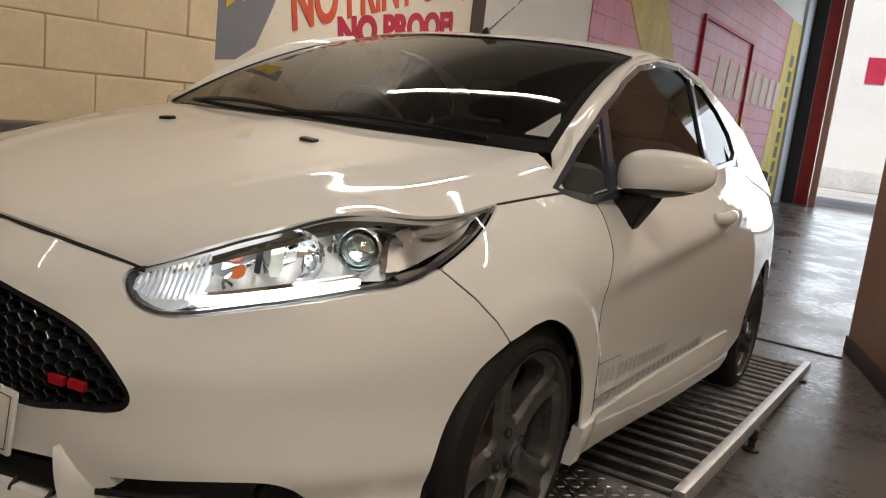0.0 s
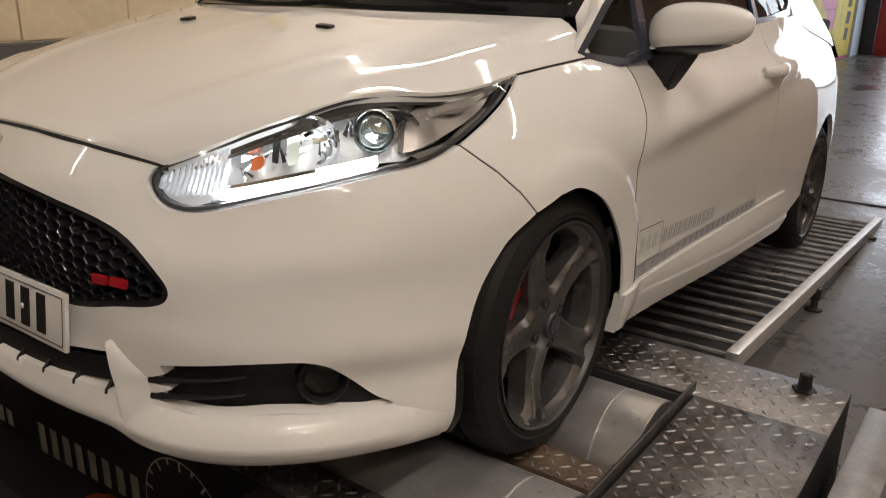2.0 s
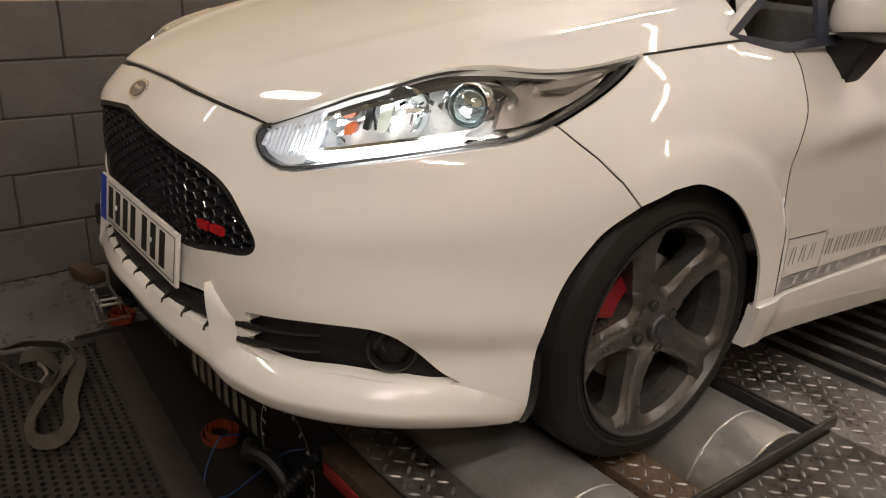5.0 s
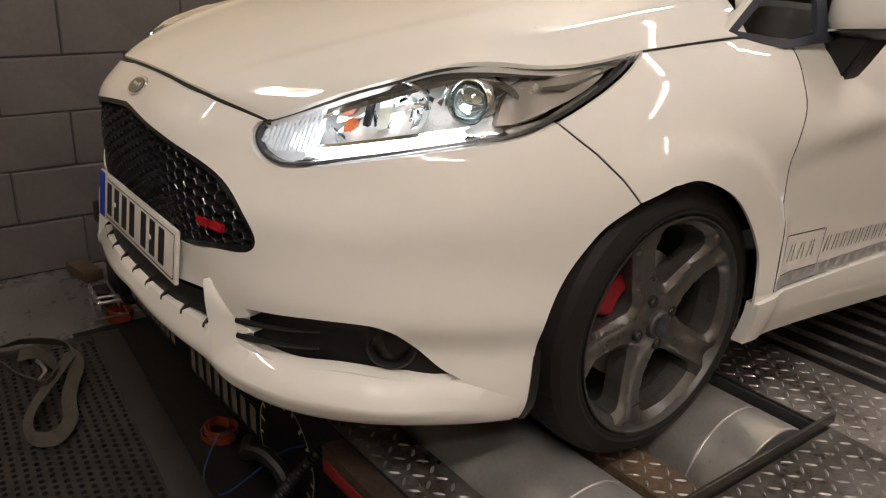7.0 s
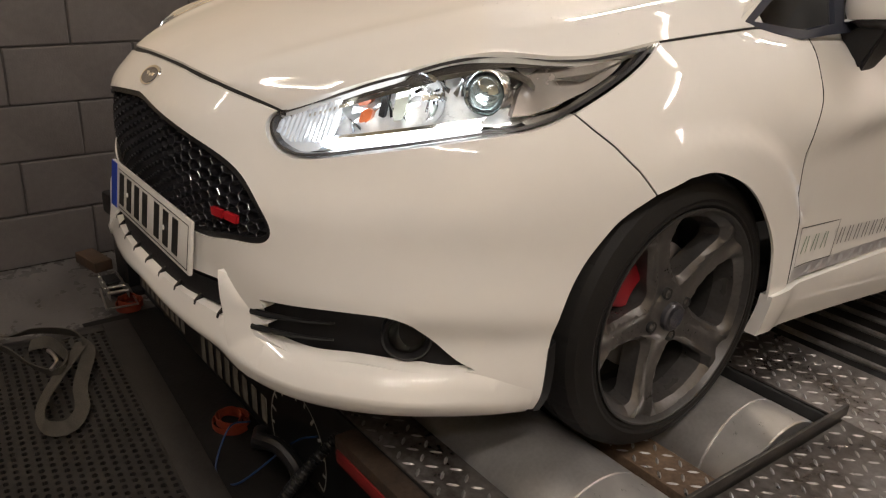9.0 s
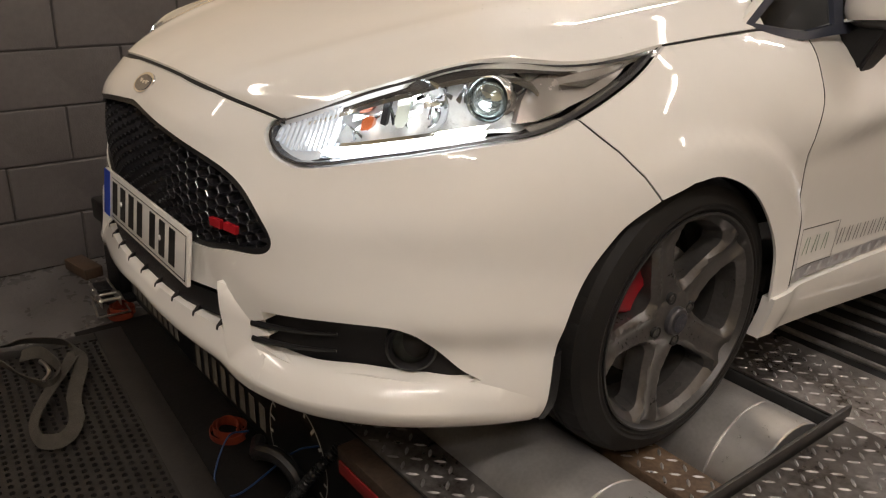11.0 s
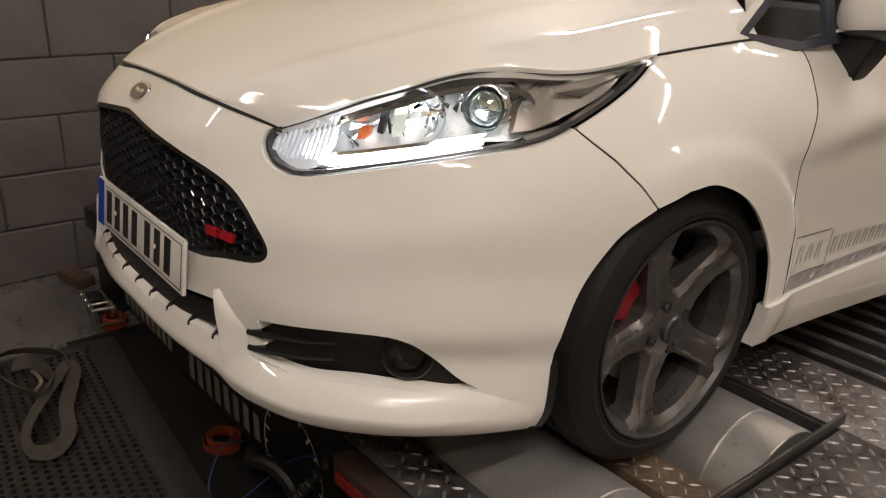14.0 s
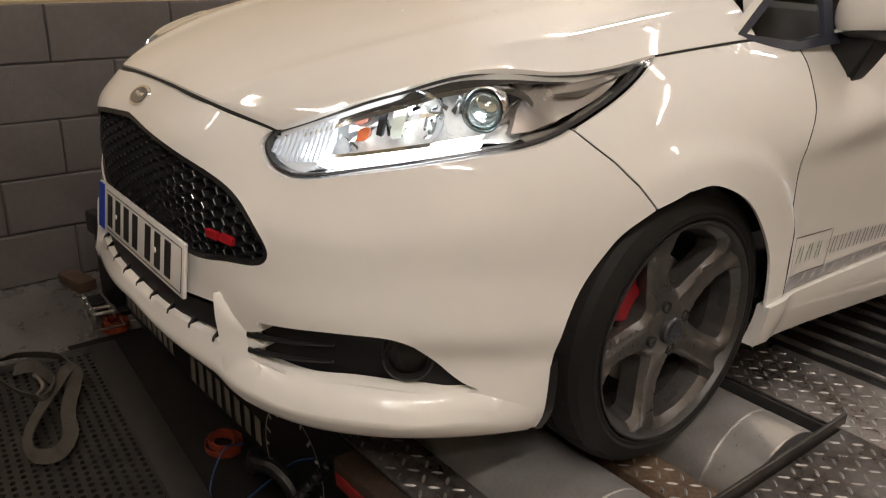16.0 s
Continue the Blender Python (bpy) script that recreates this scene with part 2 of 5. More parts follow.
def skin(s, z, out=0.0):
    """The point of the body's skin at s metres along the plan and height z, moved outwards by out."""
    d = herm([(k, herm(p, z)) for k, p in LEAN], s) + out
    if 1.5 < s < 3.6:
        up = z - .666 - .135 * (s - 1.648)
        fade = min(1, (s - 1.5) / .3) * min(1, (3.6 - s) / .5)
        d += fade * (.022 * math.exp(-(up / .07) ** 2) if up > 0 else .022 * math.exp(-(up / .032) ** 2))
    if 1.05 < s < 1.72 and z > .2:
        ease = min(1, max(0, (.405 - math.hypot(s - 1.325, z - .285)) / .022))
        d += .012 * ease * ease * (3 - 2 * ease) * min(1, max(0, (s - 1.10) / .12)) * min(1, (1.72 - s) / .05)
    x, y = herm(PX, s), herm(PY, s)
    a, b = min(max(0, s - .02), RUN[-1] - .04), min(RUN[-1], s + .02)
    tx, ty = herm(PX, b) - herm(PX, a), herm(PY, b) - herm(PY, a)
    if s < .02:
        tx, ty = 1, 0
    h = math.hypot(tx, ty)
    return (max(0.0, x + d * ty / h), y - d * tx / h, z)


# The upper body, left half: height over the ground by x and y.
RIDGE = [(-.76, .675), (-.70, .712), (-.55, .772), (-.35, .838), (-.1, .908), (.1, .948), (.3, .97)]


def inside(poly, x, y):
    c = False
    for (ax, ay), (bx, by) in zip(poly, poly[1:] + poly[:1]):
        if (ay > y) != (by > y) and x < (bx - ax) * (y - ay) / (by - ay) + ax:
            c = not c
    return c


def inset(poly, d):
    """Moves a polygon's edge inwards by d."""
    area = sum(a[0] * b[1] - b[0] * a[1] for a, b in zip(poly, poly[1:] + poly[:1]))
    sg = 1 if area > 0 else -1
    out = []
    n = len(poly)
    for i in range(n):
        (ax, ay), (bx, by), (cx, cy) = poly[i - 1], poly[i], poly[(i + 1) % n]
        ux, uy, vx, vy = bx - ax, by - ay, cx - bx, cy - by
        lu, lv = math.hypot(ux, uy) or 1, math.hypot(vx, vy) or 1
        nx, ny = -(uy / lu + vy / lv) * sg, (ux / lu + vx / lv) * sg
        h = math.hypot(nx, ny) or 1
        k = min(2.0, 2 / h if h > .2 else 2.0)
        out.append((bx + d * k * nx / h, by + d * k * ny / h))
    return out


def dense(poly, step):
    out = []
    for (ax, ay), (bx, by) in zip(poly, poly[1:] + poly[:1]):
        n = max(1, int(math.ceil(math.hypot(bx - ax, by - ay) / step)))
        out += [(ax + (bx - ax) * i / n, ay + (by - ay) * i / n) for i in range(n)]
    return out


def rounded(poly, times=2):
    """Cuts the corners of a polygon."""
    for _ in range(times):
        out = []
        for (ax, ay), (bx, by) in zip(poly, poly[1:] + poly[:1]):
            out += [(.8 * ax + .2 * bx, .8 * ay + .2 * by), (.2 * ax + .8 * bx, .2 * ay + .8 * by)]
        poly = out
    return poly


def sheet(bm, outer, holes, where, step=.02, back=None, flat_mid=False, tri_mat=0):
    """Fills a flat outline with holes, maps it to space by where(u, v), and turns its edges back to back(u, v)."""
    loops = [dense(outer, step)] + [dense(h, step) for h in holes]
    pts, edges = [], []
    for lp in loops:
        k = len(pts)
        pts += lp
        edges += [(k + i, k + (i + 1) % len(lp)) for i in range(len(lp))]
    edge_pts = np.array(pts)
    us, vs = [p[0] for p in loops[0]], [p[1] for p in loops[0]]
    u = min(us) + step / 2
    row = 0
    while u < max(us):
        v = min(vs) + (step / 2 if row % 2 else step)
        while v < max(vs):
            if inside(loops[0], u, v) and not any(inside(h, u, v) for h in loops[1:]):
                if ((edge_pts - (u, v)) ** 2).sum(1).min() > (.55 * step) ** 2:
                    pts.append((u, v))
            v += step
        u += step * .87
        row += 1
    co, ed, fa = mathutils_cdt([Vector(p) for p in pts], edges)
    verts = [bm.verts.new(where(p[0], p[1])) for p in co]
    kept = []
    for f in fa:
        cx, cy = sum(co[i][0] for i in f) / len(f), sum(co[i][1] for i in f) / len(f)
        if inside(loops[0], cx, cy) and not any(inside(h, cx, cy) for h in loops[1:]):
            try:
                kept.append(bm.faces.new([verts[i] for i in f]))
            except ValueError:
                pass
    rim = {}
    for f in kept:
        f.material_index = tri_mat
        for e in f.edges:
            rim[e] = rim.get(e, 0) + 1
    if back:
        idx = {v: i for i, v in enumerate(verts)}
        low = {}
        for e, n in rim.items():
            if n == 1:
                a, b = e.verts
                if flat_mid and abs(a.co.x) < 1e-5 and abs(b.co.x) < 1e-5:
                    continue
                for q in (a, b):
                    if q not in low:
                        low[q] = bm.verts.new(back(*co[idx[q]][:2]))
                try:
                    bm.faces.new((a, b, low[b], low[a]))
                except ValueError:
                    pass
                e.smooth = False
    for v in [v for v in verts if not v.link_faces]:
        bm.verts.remove(v)


def mathutils_cdt(pts, edges):
    r = delaunay_2d_cdt(pts, edges, [], 0, 1e-6)
    return r[0], r[1], r[2]


def both(bm):
    """Adds the mirror image across x = 0 and welds the middle."""
    g = bmesh.ops.duplicate(bm, geom=bm.verts[:] + bm.edges[:] + bm.faces[:])["geom"]
    vs = [x for x in g if isinstance(x, bmesh.types.BMVert)]
    for v in vs:
        v.co.x = -v.co.x
    bmesh.ops.reverse_faces(bm, faces=[x for x in g if isinstance(x, bmesh.types.BMFace)])
    bmesh.ops.remove_doubles(bm, verts=[v for v in bm.verts if abs(v.co.x) < 2e-4], dist=3e-4)


def out_faces(bm, centre=(0, 1.2, .55)):
    """Turns each face away from the middle of the car."""
    bm.normal_update()
    c = Vector(centre)
    for f in bm.faces:
        if f.normal.dot(f.calc_center_median() - c) < 0:
            f.normal_flip()


def mirrored(ob, parent, name=None):
    """A second part that is the mirror image of ob across x = 0."""
    me = ob.data.copy()
    bm = bmesh.new()
    bm.from_mesh(me)
    for v in bm.verts:
        v.co.x = -v.co.x
    bmesh.ops.reverse_faces(bm, faces=bm.faces[:])
    bm.to_mesh(me)
    bm.free()
    o = new(name or ob.name.split(".")[0], me)
    o.parent = parent
    for k in ("label",):
        if k in ob:
            o[k] = ob[k]
    return o


# ---- the car ----
CAR = pose(0, 0, 0, -3.97, 0, 0)
car = thing("car", "white three-door hatchback with grey alloy wheels on dynamometer rollers", "car", m=CAR)

LAMP0 = [(.392, .624), (.416, .654), (.512, .69), (.664, .738), (.808, .774), (.904, .787), (1.016, .787), (1.112, .798),
        (1.246, .823), (1.146, .766), (1.016, .703), (.936, .674), (.832, .654), (.688, .624), (.528, .588), (.472, .580), (.41, .598)]
ARCH_F = [(1.176, .572), (1.120, .534), (1.088, .498), (1.054, .448), (1.028, .392), (1.014, .342), (1.009, .28), (1.007, .24)]
ARCH_R = [(1.600, .30), (1.594, .348), (1.576, .426), (1.512, .504), (1.424, .570), (1.32, .606), (1.246, .600)]
GRILLE0 = [(-.01, .620), (.145, .605), (.25, .585), (.346, .548), (.420, .504), (.462, .466), (.466, .441), (.435, .424), (.36, .412), (.248, .392), (-.01, .385)]
INTAKE = [(-.01, .298), (.2, .305), (.346, .322), (.372, .253), (.2, .249), (-.01, .249)]
FOG0 = [(.455, .319), (.53, .33), (.608, .340), (.70, .344), (.745, .333), (.785, .303), (.83, .268), (.866, .250), (.776, .246), (.656, .250),
       (.55, .240), (.49, .246), (.428, .260), (.474, .277), (.423, .290), (.463, .304)]


# smoothed outlines
TOPL, LOWL = spline(LAMP0[1:9], 30), spline(LAMP0[8:16], 36)
LAMP = TOPL + LOWL[1:] + spline([LAMP0[15], (.432, .586), (.405, .602), (.392, .624), (.396, .642), LAMP0[1]], 12)[1:-1]
ARCH_F = spline(ARCH_F, 24)
ARCH_R = spline(ARCH_R, 30)
GRILLE = spline(GRILLE0[:10] + [(-.01, .385)], 48)
FOG = spline(FOG0[0:5] + FOG0[4:8], 30) + spline(FOG0[7:12], 14)[1:] + FOG0[12:]


def skin_panel(name, outer, holes=(), parent=car, material=PAINT, out=0.0, depth=.02, step=.022, sides=True, gap=.0018, label="", whole=False):
    o = inset(outer, gap)
    if whole:
        o = [(0.0 if p[0] < .004 else p[0], p[1]) for p in o]
    bm = bmesh.new()
    sheet(bm, o, [inset(h, -gap) for h in holes], lambda s, z: skin(s, z, out), step, (lambda s, z: skin(s, z, out - depth)) if depth else None, whole)
    if whole:
        both(bm)
    bmesh.ops.recalc_face_normals(bm, faces=bm.faces[:])
    ob = part(name, bm, material, parent, label, sharp=50)
    if sides and not whole:
        mirrored(ob, parent)
    return ob


# nose
skin_panel("front_bumper",
           [(0, .6855), (.12, .6848), (.256, .6755), (.400, .6495)] + [p for p in LAMP[::-1] if p[1] < .650 and p[0] < .46] + [p for p in LOWL[::-1] if .46 <= p[0] <= 1.016 and p[1] < .71] +
           [(1.05, .679), (1.088, .654), (1.135, .615)] + ARCH_F + [(1.002, .152), (.94, .153), (.78, .158), (.62, .156), (.5, .157), (.41, .170), (.355, .189), (.232, .197), (0, .213)],
           [GRILLE, INTAKE, FOG], whole=True, step=.016, depth=.03)
skin_panel("fender", [p for p in LOWL if p[0] >= 1.016] + [(1.016, .7025), (1.05, .679), (1.088, .654), (1.135, .615)] + ARCH_F[:1] + ARCH_R[::-1] +
           [(1.672, .318), (1.664, .45), (1.632, .588), (1.624, .66), (1.648, .732), (1.656, .786), (1.68, .852), (1.60, .862), (1.52, .858), (1.37, .840)], step=.02, depth=.006)
door = skin_panel("door", [(1.68, .852), (1.656, .786), (1.648, .732), (1.624, .66), (1.632, .588), (1.664, .45), (1.676, .325), (2.2, .335), (2.80, .365),
                           (2.82, .6), (2.78, .85), (2.76, .985), (2.3, .945), (1.9, .893)], step=.03)
skin_panel("side_skirt", [(1.612, .205), (1.602, .312), (1.70, .320), (2.80, .358), (3.17, .372), (3.27, .25), (3.2, .205), (2.4, .195)], out=.010, step=.03, depth=.03)
skin_panel("rear_quarter", [(2.80, .362), (2.82, .6), (2.78, .85), (2.76, .985), (3.05, 1.02), (3.5, 1.05), (4.2, 1.02), (4.5, .98), (5.19, .98), (5.19, .25), (4.45, .25), (4.17, .25)] +
           [(3.83 + .335 * math.cos(radians(a)), .31 + .33 * math.sin(radians(a))) for a in range(0, 181, 15)] + [(3.27, .25), (3.17, .37)], step=.045)

# near-black tube painted in as the shade of the gap between wing and door
bm = bmesh.new()
tube(bm, [skin(a, b, -.0012) for a, b in spline([(1.678, .850), (1.656, .786), (1.648, .732), (1.624, .66), (1.632, .588), (1.664, .45), (1.674, .326)], 60)], .0020, 6)
mirrored(part("door_gap_shade", bm, GAP, car), car)
# near-black shell added behind the panels so their gaps look shaded
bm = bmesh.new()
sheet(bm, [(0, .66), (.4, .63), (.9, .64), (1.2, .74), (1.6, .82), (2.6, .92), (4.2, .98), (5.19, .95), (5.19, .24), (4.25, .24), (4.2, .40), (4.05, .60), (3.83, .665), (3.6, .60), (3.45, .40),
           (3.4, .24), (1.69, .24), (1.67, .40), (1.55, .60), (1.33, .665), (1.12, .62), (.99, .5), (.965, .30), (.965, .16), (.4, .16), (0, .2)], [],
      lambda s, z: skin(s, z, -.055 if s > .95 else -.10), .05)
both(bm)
part("inner_shade_shell", bm, GAP, car)
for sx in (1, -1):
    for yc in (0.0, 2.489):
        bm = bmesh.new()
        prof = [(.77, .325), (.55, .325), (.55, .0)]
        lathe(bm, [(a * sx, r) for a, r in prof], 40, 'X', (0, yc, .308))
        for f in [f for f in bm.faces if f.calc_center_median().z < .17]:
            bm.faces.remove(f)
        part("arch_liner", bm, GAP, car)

# unseen black pan added to close the body from below
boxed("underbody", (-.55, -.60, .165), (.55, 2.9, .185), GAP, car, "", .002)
# bonnet
SIDE = [skin(.412, .6545), skin(.512, .692), skin(.664, .740), skin(.808, .776), skin(.904, .789), skin(1.016, .789), skin(1.112, .80), skin(1.246, .825), skin(1.37, .842), skin(1.50, .858), skin(1.555, .8625)]
WS_BASE = [(0, .085, .940), (.22, .105, .941), (.45, .155, .945), (.682, .228, .948)]


def rear_line(x, end):
    """The rear edge of the bonnet: along the foot of the windscreen, then down to the wing."""
    if x < .66:
        f = x / .66
        return Vector((x, herm([(p[0], p[1]) for p in WS_BASE], x) - .022 + .016 * f, herm([(p[0], p[2]) for p in WS_BASE], x) + .001 - .006 * f))
    f = min(1, (x - .66) / (end[0] - .66))
    a = Vector((.66, .212, .9425))
    return a.lerp(Vector(end), f) + Vector((0, 0, .007 * math.sin(math.pi * f)))


bm = bmesh.new()
rows = []
EVEN = [np.polyfit(np.linspace(0, 1, len(SIDE)), [p[d] for p in SIDE], 3) for d in range(3)]
NU, NV = 36, 60
for j in range(NV + 1):
    v = j / NV
    ex, ey, ez = (herm([(float(i), p[d]) for i, p in enumerate(SIDE)], v * (len(SIDE) - 1)) for d in range(3))
    cy = -.737 + .805 * v ** 1.08
    cz = herm(RIDGE, cy) + .002
    row = []
    for i in range(NU + 1):
        u = i / NU
        crease = .005 * math.exp(-((u - .62) / .07) ** 2) * math.sin(math.pi * min(1, v * 1.2 + .05))
        k = .62 * u ** 2 + .38 * u ** 5
        gx, gy, gz = (float(np.polyval(c, v)) for c in EVEN)
        p = Vector((gx * u * .998, cy + (gy - cy) * u ** 2, cz + (gz - cz) * k + crease)) + Vector((ex * .998 - gx * .998, ey - gy, ez - gz)) * u ** 14
        if v < .3:
            sh = .412 * u
            q = Vector(skin(sh, herm([(0, .6935), (.12, .6928), (.256, .6835), (.412, .6565)], sh)))
            g = [float(np.polyval(c, 0)) for c in EVEN]
            c0 = herm(RIDGE, -.737) + .002
            f0 = Vector((g[0] * u * .998, -.737 + (g[1] + .737) * u ** 2, c0 + (g[2] - c0) * k)) + Vector((SIDE[0][0] - g[0], SIDE[0][1] - g[1], SIDE[0][2] - g[2])) * u ** 14
            p += (q - f0) * (1 - v / .3) ** 2
        if v > .35:
            g = [float(np.polyval(c, 1)) for c in EVEN]
            c1 = herm(RIDGE, .068) + .002
            r0 = Vector((g[0] * u * .998, .068 + (g[1] - .068) * u ** 2, c1 + (g[2] - c1) * k)) + Vector((SIDE[-1][0] - g[0], SIDE[-1][1] - g[1], SIDE[-1][2] - g[2])) * u ** 14
            w = (v - .35) / .65
            p += (rear_line(r0.x, SIDE[-1]) - r0) * w * w * (3 - 2 * w)
        row.append(bm.verts.new(p))
    rows.append(row)
for a, b in zip(rows, rows[1:]):
    for i in range(NU):
        bm.faces.new((a[i], a[i + 1], b[i + 1], b[i]))
edge = [r[NU] for r in rows]
BONNET = [[q.co.copy() for q in r] for r in rows]
for line in (edge, rows[0], rows[-1]):
    low = [bm.verts.new(q.co + Vector((-.004, .004, -.02))) for q in line]
    for i in range(len(line) - 1):
        bm.faces.new((line[i], line[i + 1], low[i + 1], low[i]))
both(bm)
bmesh.ops.recalc_face_normals(bm, faces=bm.faces[:])
bonnet = part("bonnet", bm, PAINT, car, sharp=50)
# near-black tube stands in for the shade of the bonnet's side gap
bm = bmesh.new()
tube(bm, [(p[0] + .0006, p[1], p[2] - .0012) for p in spline(SIDE[7:], 30)], .0021, 6)
mirrored(part("bonnet_gap_shade", bm, GAP, car), car)
for sx in (1, -1):
    bm = bmesh.new()
    box(bm, (-.022, -.010, -.004), (.022, .012, .010), .004)
    jet = part("washer_jet", bm, BLACK, bonnet, "black plastic washer jet")
    jet.matrix_basis = pose(sx * .245, -.13, herm(RIDGE, -.13) - .010, 14, sx * 4, 0)

# near-black strip below the shut line, added as its gap shade
bm = bmesh.new()
pr = None
for i in range(31):
    sh = .42 * i / 30
    zz = herm([(0, .690), (.12, .6893), (.256, .680), (.412, .653)], sh)
    rg = [bm.verts.new(skin(sh, zz - .012, -.010)), bm.verts.new(skin(sh, zz - .003, -.0045)), bm.verts.new(skin(sh, zz + .004, -.005))]
    if pr:
        for q in (0, 1):
            bm.faces.new((pr[q], rg[q], rg[q + 1], pr[q + 1]))
    pr = rg
both(bm)
part("bonnet_gap_shade", bm, GAP, car)

# rain drops standing on the rear half of the bonnet
rnd = random.Random(21)
CLEAR = glass_mat("water", (.97, .98, .98), 1.33)
bm = bmesh.new()
for k in range(260):
    v, u = rnd.uniform(.55, .97), rnd.uniform(-.95, .95)
    b = int(abs(u) * NU)
    p0, p1 = BONNET[int(v * NV)][b], BONNET[int(v * NV) + 1][min(b + 1, NU)]
    c = p0.lerp(p1, rnd.random())
    r = rnd.uniform(.0009, .0024)
    mtx = Matrix.Translation((math.copysign(c.x, u), c.y, c.z + r * .1)) @ Matrix.Diagonal((r, r * rnd.uniform(1, 1.5), r * .55, 1))
    bmesh.ops.create_uvsphere(bm, u_segments=7, v_segments=5, radius=1, matrix=mtx)
drops = part("rain_drops", bm, CLEAR, bonnet, "clear rain drops")
tagged(drops, kind="stuff")

# glasshouse


def side_x(y, z):
    return .80 - .26 * max(0, .6 - y) ** 1.5 - .40 * (z - .87) - .05 * max(0, y - 1.9) ** 2


def side_panel(name, outer, holes, material, parent=car, out=0.0, depth=.012, step=.03, label=""):
    bm = bmesh.new()
    sheet(bm, outer, holes, lambda y, z: (side_x(y, z) + out, y, z), step, (lambda y, z: (side_x(y, z) + out - depth, y, z)) if depth else None)
    bmesh.ops.recalc_face_normals(bm, faces=bm.faces[:])
    ob = part(name, bm, material, parent, label, sharp=50)
    m = mirrored(ob, parent)
    return ob, m


OPEN = [(.165, .862), (.30, .975), (.46, 1.085), (.62, 1.172), (.80, 1.243), (1.03, 1.294), (1.31, 1.322), (1.58, 1.307), (1.80, 1.235), (1.93, 1.165), (1.962, 1.085), (1.90, 1.04),
        (1.6, 1.0), (1.42, .985), (.9, .915), (.40, .862), (.31, .848)]
QUARTER = [(.190, .871), (.325, .980), (.440, 1.062), (.416, .879), (.325, .861)]
DOORGLASS = [(.446, .882), (.478, 1.083), (.64, 1.170), (.81, 1.235), (1.03, 1.283), (1.27, 1.309), (1.415, 1.300), (1.40, .998), (.9, .928)]
REARGLASS = [(1.455, 1.297), (1.58, 1.295), (1.785, 1.230), (1.912, 1.160), (1.944, 1.088), (1.88, 1.056), (1.6, 1.018), (1.445, 1.004)]
ROOFLINE = [(.13, .852), (.30, .984), (.46, 1.096), (.62, 1.184), (.80, 1.256), (1.03, 1.308), (1.31, 1.340), (1.60, 1.334), (1.95, 1.265), (2.3, 1.19), (2.62, 1.07), (2.86, .98)]
side_panel("roof_side", ROOFLINE + [(2.86, .94), (2.2, .99), (1.97, 1.03)] + [OPEN[10], OPEN[9], OPEN[8], OPEN[7], OPEN[6], OPEN[5], OPEN[4], OPEN[3], OPEN[2], OPEN[1], OPEN[0]], [], PAINT, step=.016)
side_panel("window_surround", inset(OPEN, -.005), [QUARTER, DOORGLASS, REARGLASS], SATIN, out=.0015, step=.016, label="gloss black window surround")
for nm, pl in (("quarterlight", QUARTER), ("door_glass", DOORGLASS), ("rear_side_glass", REARGLASS)):
    for o in side_panel(nm, inset(pl, -.004), [], GLASS, out=-.008, depth=0, step=.06, label="tinted side glass"):
        o.visible_shadow = False

WS_TOP = [(0, .925, 1.326), (.22, .932, 1.324), (.42, .950, 1.314), (.565, .975, 1.299)]


def screen_pt(u, v, out=0.0):
    a = [herm([(i / 3, p[d]) for i, p in enumerate(WS_BASE)], u) for d in range(3)]
    b = [herm([(i / 3, p[d]) for i, p in enumerate(WS_TOP)], u) for d in range(3)]
    bow = .035 * 4 * v * (1 - v)
    return (a[0] + (b[0] - a[0]) * v, a[1] + (b[1] - a[1]) * v - bow * .5 - out * .5, a[2] + (b[2] - a[2]) * v + bow * .8 + out * .8)


def grid_part(name, fn, nu, nv, material, parent=car, whole=True, label="", u0=0.0, u1=1.0, v0=0.0, v1=1.0):
    bm = bmesh.new()
    vs = [[bm.verts.new(fn(u0 + (u1 - u0) * i / nu, v0 + (v1 - v0) * j / nv)) for i in range(nu + 1)] for j in range(nv + 1)]
    for a, b in zip(vs, vs[1:]):
        for i in range(nu):
            bm.faces.new((a[i], a[i + 1], b[i + 1], b[i]))
    if whole:
        both(bm)
    bmesh.ops.recalc_face_normals(bm, faces=bm.faces[:])
    return part(name, bm, material, parent, label)


ws = grid_part("windscreen", screen_pt, 24, 20, GLASS, label="tinted windscreen with rain spots")
ws.visible_shadow = False
mirrored(grid_part("screen_border", lambda u, v: screen_pt(u, v, .001), 4, 20, FRIT, whole=False, u0=.962, u1=1.0), car)
grid_part("screen_border", lambda u, v: screen_pt(u, v, -.004), 24, 3, FRIT, v0=.95, v1=1.0)
grid_part("screen_border", lambda u, v: screen_pt(u, v, -.004), 24, 3, FRIT, v0=0.0, v1=.07)
# windscreen pillars, from the edge of the screen to the side windows
PIL = ROOFLINE[:6]


def pillar(u, v):
    y, z = (herm([(i / 5, p[d]) for i, p in enumerate(PIL)], v) for d in range(2))
    a = Vector(screen_pt(1.0, v))
    b = Vector((side_x(y, z), y, z))
    p = a.lerp(b, u)
    k = .010 * math.sin(math.pi * u) * min(1, v * 4)
    sink = .035 * max(0, 1 - v * 6) * min(1, 4 * u)
    return (p.x + k, p.y - .4 * k + sink, p.z + k - sink)


mirrored(grid_part("windscreen_pillar", pillar, 10, 30, PAINT, whole=False), car)


mirrored(grid_part("pillar_trim", lambda u, v: tuple(Vector(pillar(u, v)) + Vector((-.022, .016, -.016))), 6, 24, SEATS, whole=False, label="dark inner pillar trim"), car)


